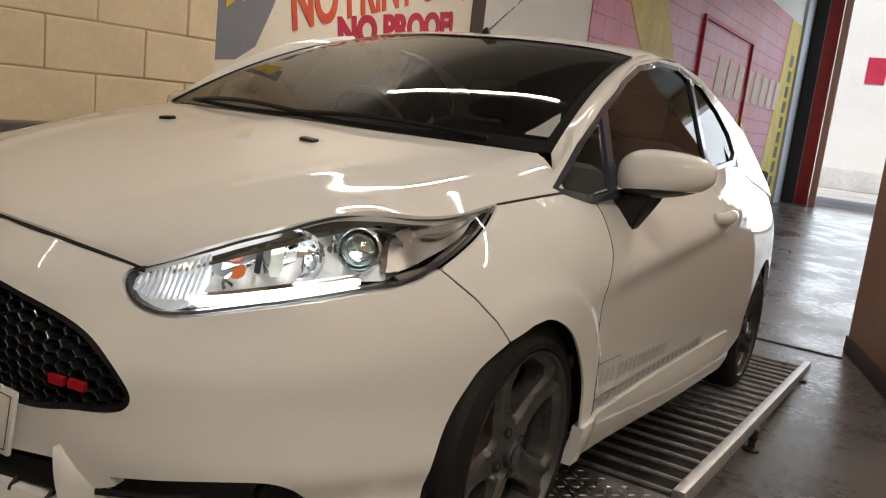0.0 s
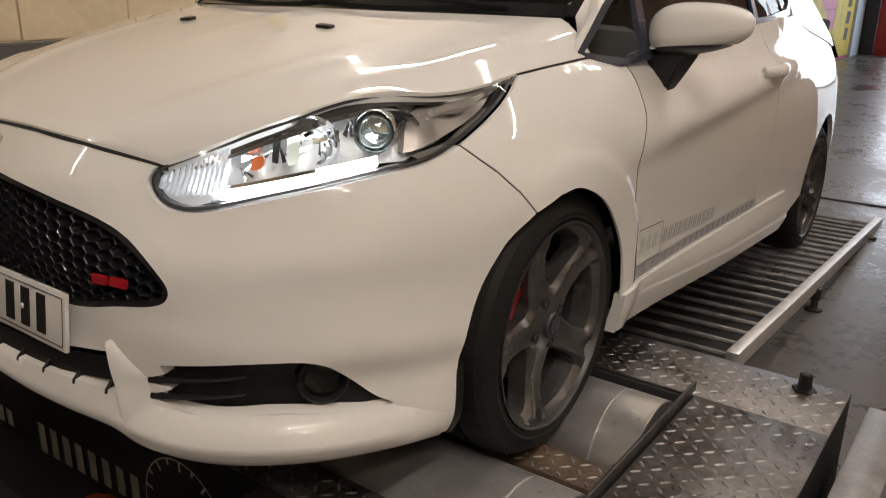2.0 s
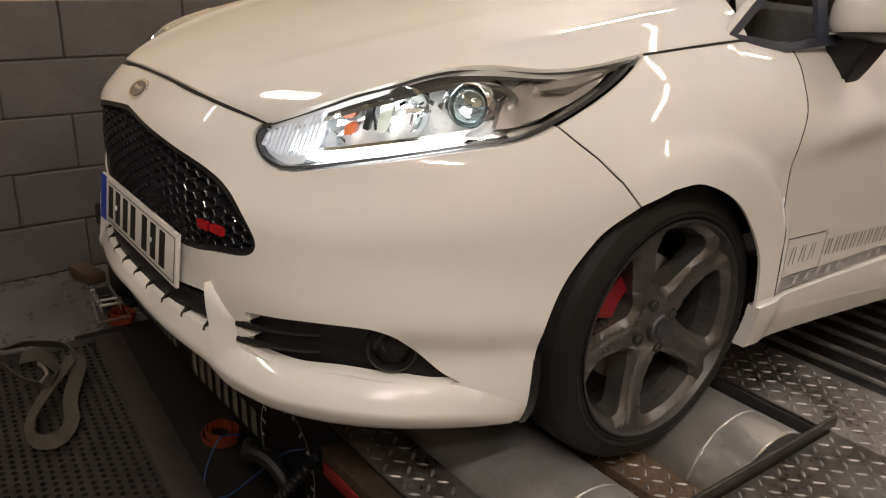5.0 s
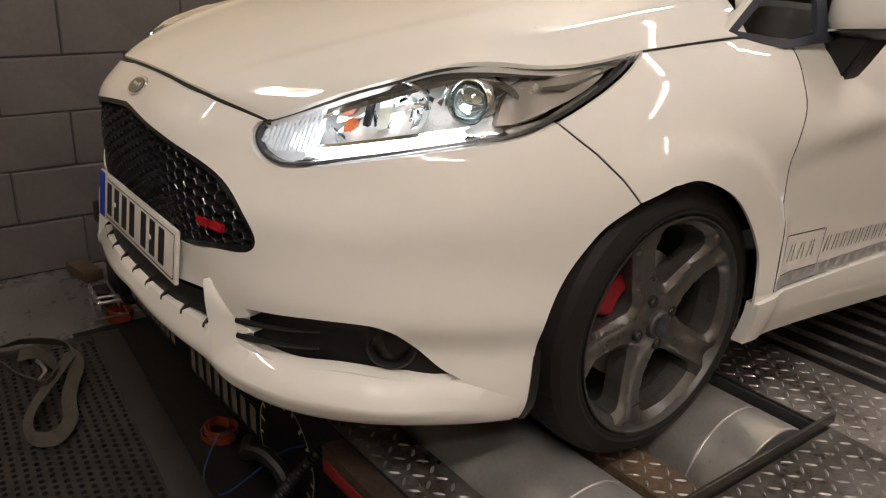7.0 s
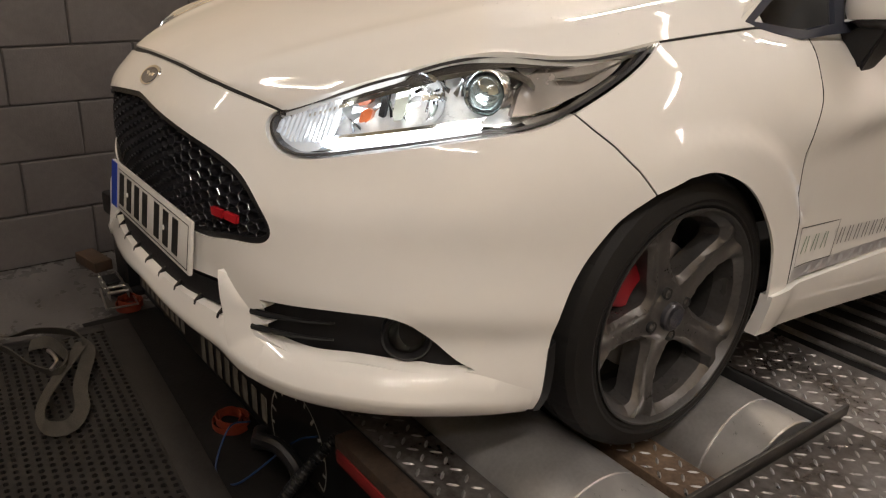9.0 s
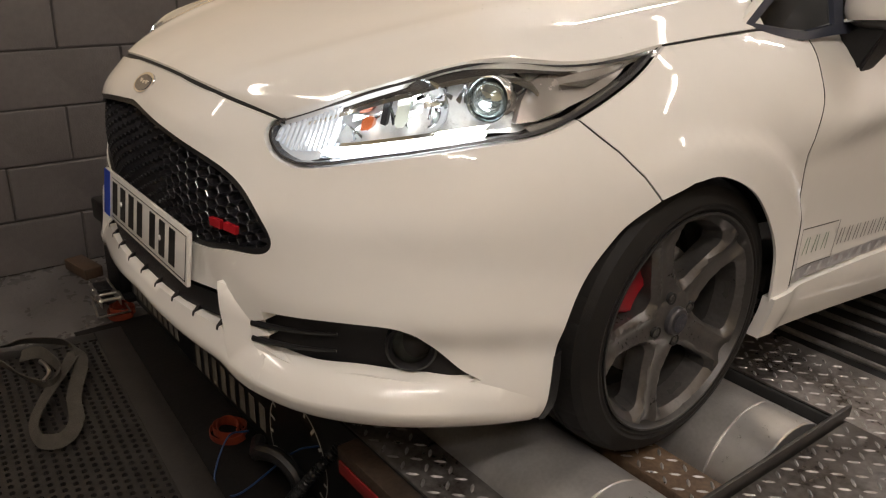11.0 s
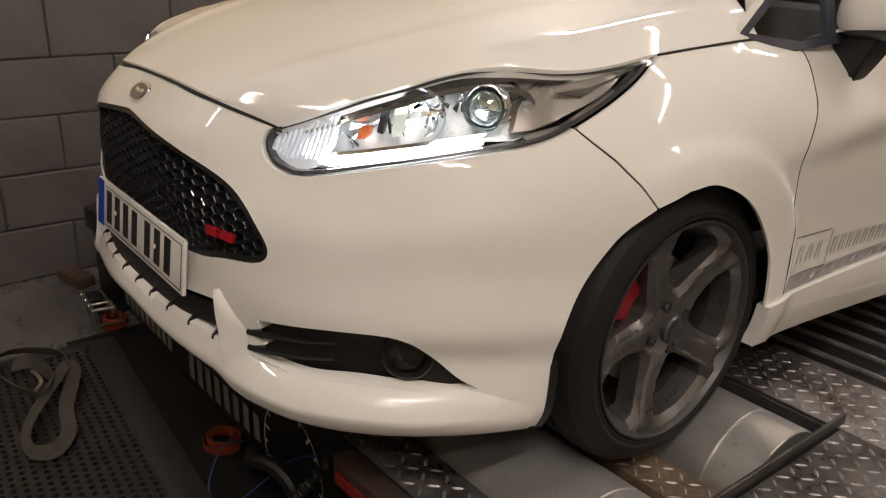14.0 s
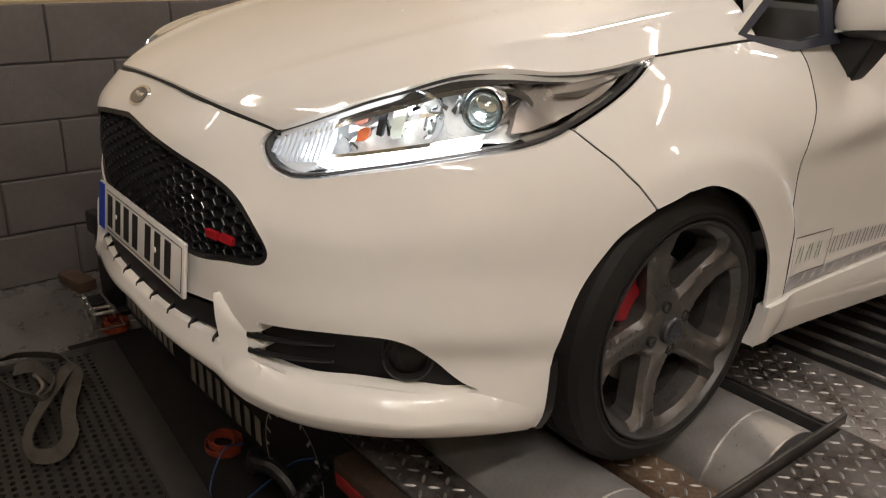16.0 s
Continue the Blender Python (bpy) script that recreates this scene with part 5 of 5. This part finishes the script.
# unseen dark bands added to keep low bounce light off the car's underside
tagged(boxed("wall_front_light_cut", (-1.45, -4.5, FLOOR), (4.4, -4.49, 2.3), DARKPAINT, None, "", 0), "unseen dark wall band added to cut low light", "wall", kind="structure")
tagged(boxed("wall_right_light_cut", (4.39, -4.48, FLOOR), (4.4, 17.2, .78), DARKPAINT, None, "", 0), "unseen dark wall band added to cut low light", "wall", kind="structure")
# end wall with the open door
tagged(boxed("wall_end_left", (BX, 17.3, FLOOR), (-1.30, 17.6, 4.6), mat("dark_jamb", (.035, .033, .035), .5), None, "", 0), "dark painted end wall beside the door", "wall", kind="structure")
tagged(boxed("wall_end_right", (4.0, 17.3, FLOOR), (6.0, 17.6, 4.6), CREAM, None, "", 0), "cream end wall", "wall", kind="structure")
tagged(boxed("wall_end_top", (-1.30, 17.3, 4.1), (4.0, 17.6, 4.6), CREAM, None, "", 0), "wall above the open door", "wall", kind="structure")
tagged(boxed("door_frame", (-1.28, 17.2, FLOOR), (-1.02, 17.3, 4.1), mat("red_frame_paint", (.36, .03, .03), .45, vary=.2, scale=6), None, "", .01), "red painted door frame", "door frame", kind="structure")
tagged(boxed("door_frame", (-1.0, 17.22, FLOOR), (-.86, 17.3, 4.1), mat("pink_reveal", (.62, .36, .30), .6), None, "", .01), "pale red door reveal", "door frame", kind="structure")
# brown partition near the ramp's far end
tagged(boxed("partition", (-.12, 0, FLOOR), (0, 2.0, 2.35), BROWN, None, "", .006, pose(1.125, 4.15, 0, 0, 0, -161.7)), "brown painted partition wall", "wall", kind="structure")
tagged(boxed("baseboard", (-.12, -.012, FLOOR), (.012, 2.0, FLOOR + .11), mat("dark_skirting", (.03, .025, .024), .5), None, "", .004, pose(1.125, 4.15, 0, 0, 0, -161.7)), "dark skirting on the partition", "baseboard", kind="structure")

# painted lettering and shapes on the back wall
def wall_text(body, y, z, size, m, label, shear=0.0, wide=1.0, tilt=0.0, bold=.012):
    cu = bpy.data.curves.new("lettering", 'FONT')
    cu.body, cu.size, cu.extrude, cu.shear = body, size, .002, shear
    cu.offset = bold
    ob = new("painted_lettering", cu)
    dg = bpy.context.evaluated_depsgraph_get()
    me = bpy.data.meshes.new_from_object(ob.evaluated_get(dg))
    bpy.data.objects.remove(ob)
    me.materials.append(m)
    o = new("painted_lettering", me)
    o.matrix_basis = Matrix.Translation((BX + .005, y, z)) @ pose(0, 0, 0, 90, 0, 90) @ pose(0, 0, 0, 0, 0, tilt) @ Matrix.Diagonal((wide, 1, 1, 1))
    return tagged(o, label, "lettering")


def wall_shape(name, pts, m, label, off=.004, category="mural"):
    bm = bmesh.new()
    a = [bm.verts.new((BX + off, y, z)) for y, z in pts]
    b = [bm.verts.new((BX, y, z)) for y, z in pts]
    bm.faces.new(a)
    for i in range(len(pts)):
        k = (i + 1) % len(pts)
        bm.faces.new((a[i], a[k], b[k], b[i]))
    bmesh.ops.recalc_face_normals(bm, faces=bm.faces[:])
    return tagged(part(name, bm, m, None, "", smooth=False), label, category)


ORPAINT = mat("orange_red_paint", (.62, .09, .03), .6, vary=.2, scale=6)
CRIMSON = mat("crimson_paint", (.50, .02, .06), .6, vary=.2, scale=6)
GREYP = mat("grey_mural_paint", (.20, .21, .24), .6, vary=.1, scale=6)
YELLOW = mat("yellow_paint", (.62, .46, .05), .6, vary=.25, scale=2.5)
POSTER = mat("cream_poster", (.80, .74, .63), .6, vary=.05, scale=3)
wall_shape("sign_board", [(1.2, .75), (3.62, .75), (3.62, 2.6), (1.2, 2.6)], POSTER, "cream painted sign panel on the wall", .002, "sign")
wall_text("NO PRINT OUT,", 1.80, 1.32, .36, ORPAINT, "orange-red hand-painted words on the sign", .15, .68, 16)
wall_text("NO PROOF!", 2.19, 1.275, .225, CRIMSON, "crimson hand-painted words on the sign", 0, 1.02, 10)
wall_text("2x", 2.00, .90, .24, GREYP, "grey hand-painted figures on the sign")
wall_text("POWER RUN", 2.30, .90, .16, CRIMSON, "red hand-painted words on the sign")
wall_shape("painted_figure_patch", [(1.22, 1.1), (1.42, 1.12), (1.55, 1.2), (1.66, 1.42), (1.70, 1.55), (1.58, 1.6), (1.45, 1.40), (1.40, 1.75), (1.22, 1.85)], GREYP, "plain grey painted shape", .005)
wall_shape("painted_figure_patch", [(1.34, 1.36), (1.42, 1.42), (1.44, 1.7), (1.30, 1.7)], YELLOW, "plain yellow painted shape", .007)
wall_shape("sign_edge", [(3.62, .7), (3.78, .7), (3.78, 2.6), (3.62, 2.6)], WOOD, "brown timber edge of the sign", .02, "trim")
MURAL = bpy.data.materials.new("red_painted_blocks")
MURAL.use_nodes = True
nt = MURAL.node_tree
bs = nt.nodes["Principled BSDF"]
tc, mp, br, nz, rp, mx = (nt.nodes.new(n) for n in ("ShaderNodeTexCoord", "ShaderNodeMapping", "ShaderNodeTexBrick", "ShaderNodeTexNoise", "ShaderNodeValToRGB", "ShaderNodeMix"))
mp.inputs["Rotation"].default_value = (radians(90), 0, radians(90))
nt.links.new(tc.outputs["Object"], nz.inputs["Vector"])
sep, com = nt.nodes.new("ShaderNodeSeparateXYZ"), nt.nodes.new("ShaderNodeCombineXYZ")
nt.links.new(tc.outputs["Object"], sep.inputs[0])
nt.links.new(sep.outputs[1], com.inputs[0])
nt.links.new(sep.outputs[2], com.inputs[1])
nt.links.new(com.outputs[0], br.inputs["Vector"])
br.inputs["Scale"].default_value = 1.0
br.inputs["Brick Width"].default_value, br.inputs["Row Height"].default_value = .45, .225
br.inputs["Mortar Size"].default_value = .008
br.inputs["Color1"].default_value = br.inputs["Color2"].default_value = (1, 1, 1, 1)
br.inputs["Mortar"].default_value = (.45, .40, .40, 1)
nz.inputs["Scale"].default_value = .45
nz.inputs["Detail"].default_value = 5
rp.color_ramp.elements[0].position, rp.color_ramp.elements[1].position = .40, .62
rp.color_ramp.elements[0].color, rp.color_ramp.elements[1].color = (.50, .03, .06, 1), (.54, .11, .20, 1)
nt.links.new(nz.outputs[0], rp.inputs[0])
mx.data_type, mx.blend_type = 'RGBA', 'MULTIPLY'
mx.inputs[0].default_value = 1
nt.links.new(rp.outputs[0], mx.inputs[6])
nt.links.new(br.outputs[0], mx.inputs[7])
nt.links.new(mx.outputs[2], bs.inputs["Base Color"])
bp = nt.nodes.new("ShaderNodeBump")
bp.inputs["Distance"].default_value = .01
nt.links.new(br.outputs[0], bp.inputs["Height"])
nt.links.new(bp.outputs[0], bs.inputs["Normal"])
bs.inputs["Roughness"].default_value = .5
def mural_piece(name, pts, m, label, off, category=""):
    """A painted or fixed piece that belongs to the mural."""
    bm = bmesh.new()
    a = [bm.verts.new((BX + off, y, z)) for y, z in pts]
    b = [bm.verts.new((BX + .010, y, z)) for y, z in pts]
    bm.faces.new(a)
    for i in range(len(pts)):
        k = (i + 1) % len(pts)
        bm.faces.new((a[i], a[k], b[k], b[i]))
    bmesh.ops.recalc_face_normals(bm, faces=bm.faces[:])
    return part(name, bm, m, mural, label, smooth=False)


mural = wall_shape("mural", [(5.75, FLOOR), (16.4, FLOOR), (16.4, 3.35), (5.75, 3.35)], MURAL, "red and pink spray-painted mural on blockwork", .01)
mural_piece("painted_band", [(6.3, 2.6), (8.9, .4), (9.6, .4), (7.6, 2.8), (6.9, 3.0)], YELLOW, "yellow painted band of the mural", .014)
mural_piece("painted_band", [(11.5, .5), (14.5, -.2), (15.6, -.2), (13.2, 1.0), (12.2, 1.4)], YELLOW, "yellow painted band of the mural", .014)
mural_piece("painted_band", [(14.6, -.2), (16.4, -.2), (16.4, 3.35), (15.3, 3.35)], YELLOW, "yellow painted edge of the mural", .014)
for i in range(8):
    y0 = 10.4 + .62 * i
    mural_piece("painted_letter", [(y0, 1.62), (y0 + .40, 1.60), (y0 + .48, 2.10), (y0 + .10, 2.14)], mat("sand_paint", (.62, .50, .38), .6), "sand-coloured painted letter shape without words", .018, "lettering")
for i in range(9):
    mural_piece("painted_letter", [(15.75, .1 + .3 * i), (16.05, .1 + .3 * i), (16.1, .32 + .3 * i), (15.8, .32 + .3 * i)], DECAL, "dark painted letter shape without words", .018, "lettering")
for yy in (9.4, 12.3):
    mural_piece("timber", [(yy, -.2), (yy + .05, -.2), (yy + .05, 2.5), (yy, 2.5)], CRIMSON, "dark red timber upright on the mural wall", .05, "post")
mural_piece("timber", [(9.4, 2.5), (12.35, 2.5), (12.35, 2.55), (9.4, 2.55)], CRIMSON, "dark red timber beam on the mural wall", .05, "post")
wall_shape("wall_pier", [(16.45, FLOOR), (17.25, FLOOR), (17.25, 4.5), (16.45, 4.5)], mat("pale_blue_paint", (.55, .60, .66), .6, vary=.05, scale=3), "pale blue painted pier beside the door", .06, "pier")
# yard outside
unit = thing("storage_unit", "pale storage building across the sunlit yard", "building")
boxed("wall", (-12, 27, FLOOR), (14, 30, 8.0), mat("pale_cladding", (.82, .80, .77), .6, vary=.05, scale=1), unit, "", .02)
boxed("roof", (-12.2, 26.8, 8.0), (14.2, 30.2, 8.15), GALV, unit, "", .01)
boxed("plinth", (-12, 26.95, FLOOR), (14, 27, .4), YARD, unit, "", .01)
for x0 in (-1.35, -.55):
    boxed("lettering_bar", (x0, 26.97, 3.1), (x0 + .55, 26.99, 3.9), CRIMSON, unit, "red painted bar", 0)

# ceiling lights, out of view: some placed by reflections, others added as fill
for k, (x, y, a) in enumerate(((-.95, 2.0, 8), (2.35, -1.35, 80), (1.15, 1.68, 10), (1.2, 6.0, 90), (1.2, 11.0, 90), (-.72, -2.35, -70), (1.1, 3.6, 90), (2.85, 1.98, 10), (3.2, -2.4, 50))):
    ft = thing("ceiling_light", "lit fluorescent batten out of view below the ceiling", "ceiling light", "ceiling lights", m=pose(x, y, 3.05, 0, 0, a))
    boxed("batten", (-.78, -.045, .02), (.78, .045, .07), WHITEWALL, ft, "", .005)
    bm = bmesh.new()
    tube(bm, [(-.74, 0, 0), (.74, 0, 0)], .014, 10)
    part("tube", bm, TUBE, ft, "lit fluorescent tube")
    for sx in (-1, 1):
        bm = bmesh.new()
        tube(bm, [(sx * .6, 0, .07), (sx * .6, 0, 1.55)], .003, 5)
        part("chain", bm, GALV, ft)
    lamp("tube_glow", 'AREA', (38, 47, 7, 34, 32, 14, 34, 26, 31)[k], pose(x, y, 3.02, 0, 0, a), WARM, size=(1.5, .035))
lamp("door_daylight", 'AREA', 185, look((1.3, 17.25, 1.9), (1.3, 0, 1.0)), (.76, .88, 1.0), size=(5.0, 4.0))

# ---- loose things on the floor ----
# perforated mat
mt = thing("rubber_mat", "black perforated rubber mat lying on the floor", "mat")
bm = bmesh.new()
X0, Y0, MZ = -.80, -1.70, FLOOR + .012
PC = .0262
for i in range(38):
    for j in range(38):
        cx, cy = X0 + PC * (i + .5) + (j % 2) * PC * .5, Y0 + PC * (j + .5)
        sq = [(-.5, -.5), (0, -.5), (.5, -.5), (.5, 0), (.5, .5), (0, .5), (-.5, .5), (-.5, 0)]
        o = [bm.verts.new((cx + PC * a, cy + PC * b, MZ)) for a, b in sq]
        n1 = [bm.verts.new((cx + .0092 * math.cos(w), cy + .0074 * math.sin(w), MZ)) for w in [radians(225 + 45 * q) for q in range(8)]]
        n2 = [bm.verts.new((q.co.x, q.co.y, FLOOR + .001)) for q in n1]
        for q in range(8):
            e = (q + 1) % 8
            bm.faces.new((o[q], o[e], n1[e], n1[q]))
            bm.faces.new((n1[q], n1[e], n2[e], n2[q]))
part("mat_lattice", bm, MATRUB, mt, smooth=False)
boxed("mat_border", (X0 - .05, Y0 + PC * 38, FLOOR + .001), (X0 + PC * 38.6, Y0 + PC * 38 + .085, MZ + .002), MATRUB, mt, "", .003)
boxed("mat_border", (X0 - .05, Y0, FLOOR + .001), (X0 + .002, Y0 + PC * 38, MZ + .001), MATRUB, mt, "", .003)
boxed("mat_border", (X0 + PC * 38.5, Y0, FLOOR + .001), (X0 + PC * 38.5 + .05, Y0 + PC * 38, MZ + .001), MATRUB, mt, "", .003)
mt.matrix_basis = pose(-.80, -.71, 0, 0, 0, -4) @ pose(.80, .71, 0)


# flat sheet added on the floor; its near-black colour paints in shade
tagged(boxed("floor_sheet", (-.90, -.75, FLOOR), (1.30, -.507, FLOOR + .004), mat("floor_shade_black", (.010, .009, .0085), .75, vary=.4, scale=9, bump=.2, bscale=90, spec=.2), None, "", .001), "near-black sheet for the floor shade along the dynamometer", "floor sheet")


def ribbon(bm, pts, width, th=.003):
    """A flat strap along points (x, y, z, twist in degrees)."""
    pr = None
    for i, p in enumerate(pts):
        a, b = pts[max(0, i - 1)], pts[min(len(pts) - 1, i + 1)]
        d = (Vector(b[:3]) - Vector(a[:3])).normalized()
        s = d.cross(Vector((0, 0, 1)))
        s = s.normalized() if s.length > .01 else Vector((1, 0, 0))
        nn = s.cross(d)
        tw = radians(p[3])
        s2 = s * math.cos(tw) + nn * math.sin(tw)
        n2 = s2.cross(d)
        c = Vector(p[:3])
        ring = [bm.verts.new(c + s2 * width / 2 + n2 * th / 2), bm.verts.new(c - s2 * width / 2 + n2 * th / 2), bm.verts.new(c - s2 * width / 2 - n2 * th / 2), bm.verts.new(c + s2 * width / 2 - n2 * th / 2)]
        if pr:
            for k in range(4):
                q = (k + 1) % 4
                bm.faces.new((pr[k], pr[q], ring[q], ring[k]))
        else:
            bm.faces.new(ring)
        pr = ring
    bm.faces.new(pr[::-1])
    bmesh.ops.recalc_face_normals(bm, faces=bm.faces[:])


strap = thing("tie_down_strap", "grey webbing tie-down strap lying in loops on the floor", "strap")
Z = FLOOR + .03
bm = bmesh.new()
ribbon(bm, spline([(-1.02, -1.06, Z, 10), (-.86, -.98, Z + .01, 25), (-.81, -.90, Z + .03, 50), (-.71, -.81, Z + .04, 60), (-.61, -.795, Z + .03, 30), (-.45, -.86, Z + .01, 15), (-.33, -.885, Z + .005, 5), (-.255, -.935, Z + .01, 45),
                   (-.275, -.985, Z + .015, 70), (-.37, -.975, Z + .02, 35), (-.48, -.915, Z + .025, 15), (-.57, -.845, Z + .04, 10), (-.66, -.80, Z + .03, 0)], 90), .038)
part("webbing", bm, WEB, strap)
bm = bmesh.new()
ribbon(bm, spline([(-.94, -1.06, Z, 60), (-.72, -.985, Z + .02, 70), (-.58, -.95, Z + .03, 60), (-.50, -.905, Z + .035, 75), (-.56, -.865, Z + .04, 80), (-.70, -.885, Z + .035, 70), (-.76, -.93, Z + .01, 40)], 60), .036)
part("webbing", bm, WEB, strap)
bm = bmesh.new()
tube(bm, spline([(-.60, -.905, Z + .06), (-.56, -.90, Z + .065), (-.52, -.90, Z + .06), (-.50, -.92, Z + .05)], 12), .006, 8)
part("hook", bm, STEEL, strap, "bright steel hook")
rat = thing("ratchet_buckle", "steel ratchet buckle of a strap beside the dynamometer", "buckle", m=pose(-1.04, -.605, FLOOR + .05, 0, -8, -6))
for yy in (-.03, .03):
    bm = bmesh.new()
    box(bm, (-.13, yy - .002, -.012), (.13, yy + .002, .022), .001)
    part("side_plate", bm, STEEL, rat)
for xx in (-.11, -.03, .05, .12):
    bm = bmesh.new()
    tube(bm, [(xx, -.036, .012), (xx, .036, .012)], .006, 8)
    part("cross_pin", bm, STEEL, rat)
boxed("handle", (-.10, -.024, .016), (.02, .024, .021), BLACK, rat, "", .002)
bm = bmesh.new()
tube(bm, [(.0, -.045, 0), (.16, -.05, -.03), (.16, .05, -.03), (.0, .045, 0)], .004, 6)
part("wire_frame", bm, STEEL, rat)
for nm, p, r in (("a", (-.925, -.585, FLOOR + .03), .052), ("b", (-.085, -.57, FLOOR + .02), .056)):
    coil = thing("strap_coil", "orange webbing strap rolled into a coil on the floor", "strap", "orange strap coils", m=pose(*p, 6, 4, 30))
    bm = bmesh.new()
    pts = []
    for i in range(90):
        w = i * .21
        rr = r * (.45 + .55 * i / 89)
        pts.append((rr * math.cos(w), rr * math.sin(w) * .9, .012 * math.sin(w * .7), 90))
    ribbon(bm, pts, .024, .002)
    part("webbing", bm, ORANGE, coil)
blk = tagged(boxed("timber_block", (-.08, -.035, 0), (.08, .035, .042), WOOD, None, "", .004, pose(-1.39, -.585, FLOOR, 0, 0, 12)), "short offcut of weathered timber by the wall", "timber block")
post = thing("tool_stand", "black steel stand beside the dynamometer", "stand", m=pose(-1.13, -.50, FLOOR, 0, 0, 6))
boxed("base", (-.10, -.10, 0), (.10, .10, .02), BLACK, post, "", .004)
boxed("column", (-.055, -.05, .02), (.055, .05, .31), BLACK, post, "", .006)
boxed("head", (-.09, -.06, .27), (.09, .06, .35), mat("worn_black_iron", (.03, .028, .027), .45, metal=.5, vary=.5, scale=30), post, "", .01)
hose = thing("ribbed_hose", "black ribbed hose looping in front of the dynamometer", "hose")
bm = bmesh.new()
hp = spline([(.40, -.515, -.02), (.38, -.57, -.08), (.36, -.62, -.15), (.36, -.66, -.21), (.46, -.69, FLOOR + .02), (.7, -.70, FLOOR + .02)], 120)
tube(bm, hp, lambda q: .0125 + .002 * math.sin(q * 420), 10)
part("hose_body", bm, BLACK, hose)
hose2 = thing("rubber_hose", "thick black rubber hose curled before the dial", "hose")
bm = bmesh.new()
tube(bm, spline([(.02, -.535, FLOOR + .03), (.10, -.575, FLOOR + .06), (.18, -.60, -.13), (.26, -.585, -.11), (.31, -.57, -.16), (.30, -.60, FLOOR + .03), (.38, -.66, FLOOR + .025), (.60, -.74, FLOOR + .025)], 90), .019, 10)
part("hose_body", bm, BLACK, hose2)
cab = thing("blue_cable", "thin blue cable looping to the floor", "cable")
bm = bmesh.new()
tube(bm, spline([(.02, -.56, -.18), (.03, -.62, -.17), (.08, -.68, FLOOR + .01), (.16, -.66, FLOOR + .01), (.24, -.55, -.12), (.30, -.515, -.08)], 50), .0025, 6)
part("cable_run", bm, BLUE, cab)
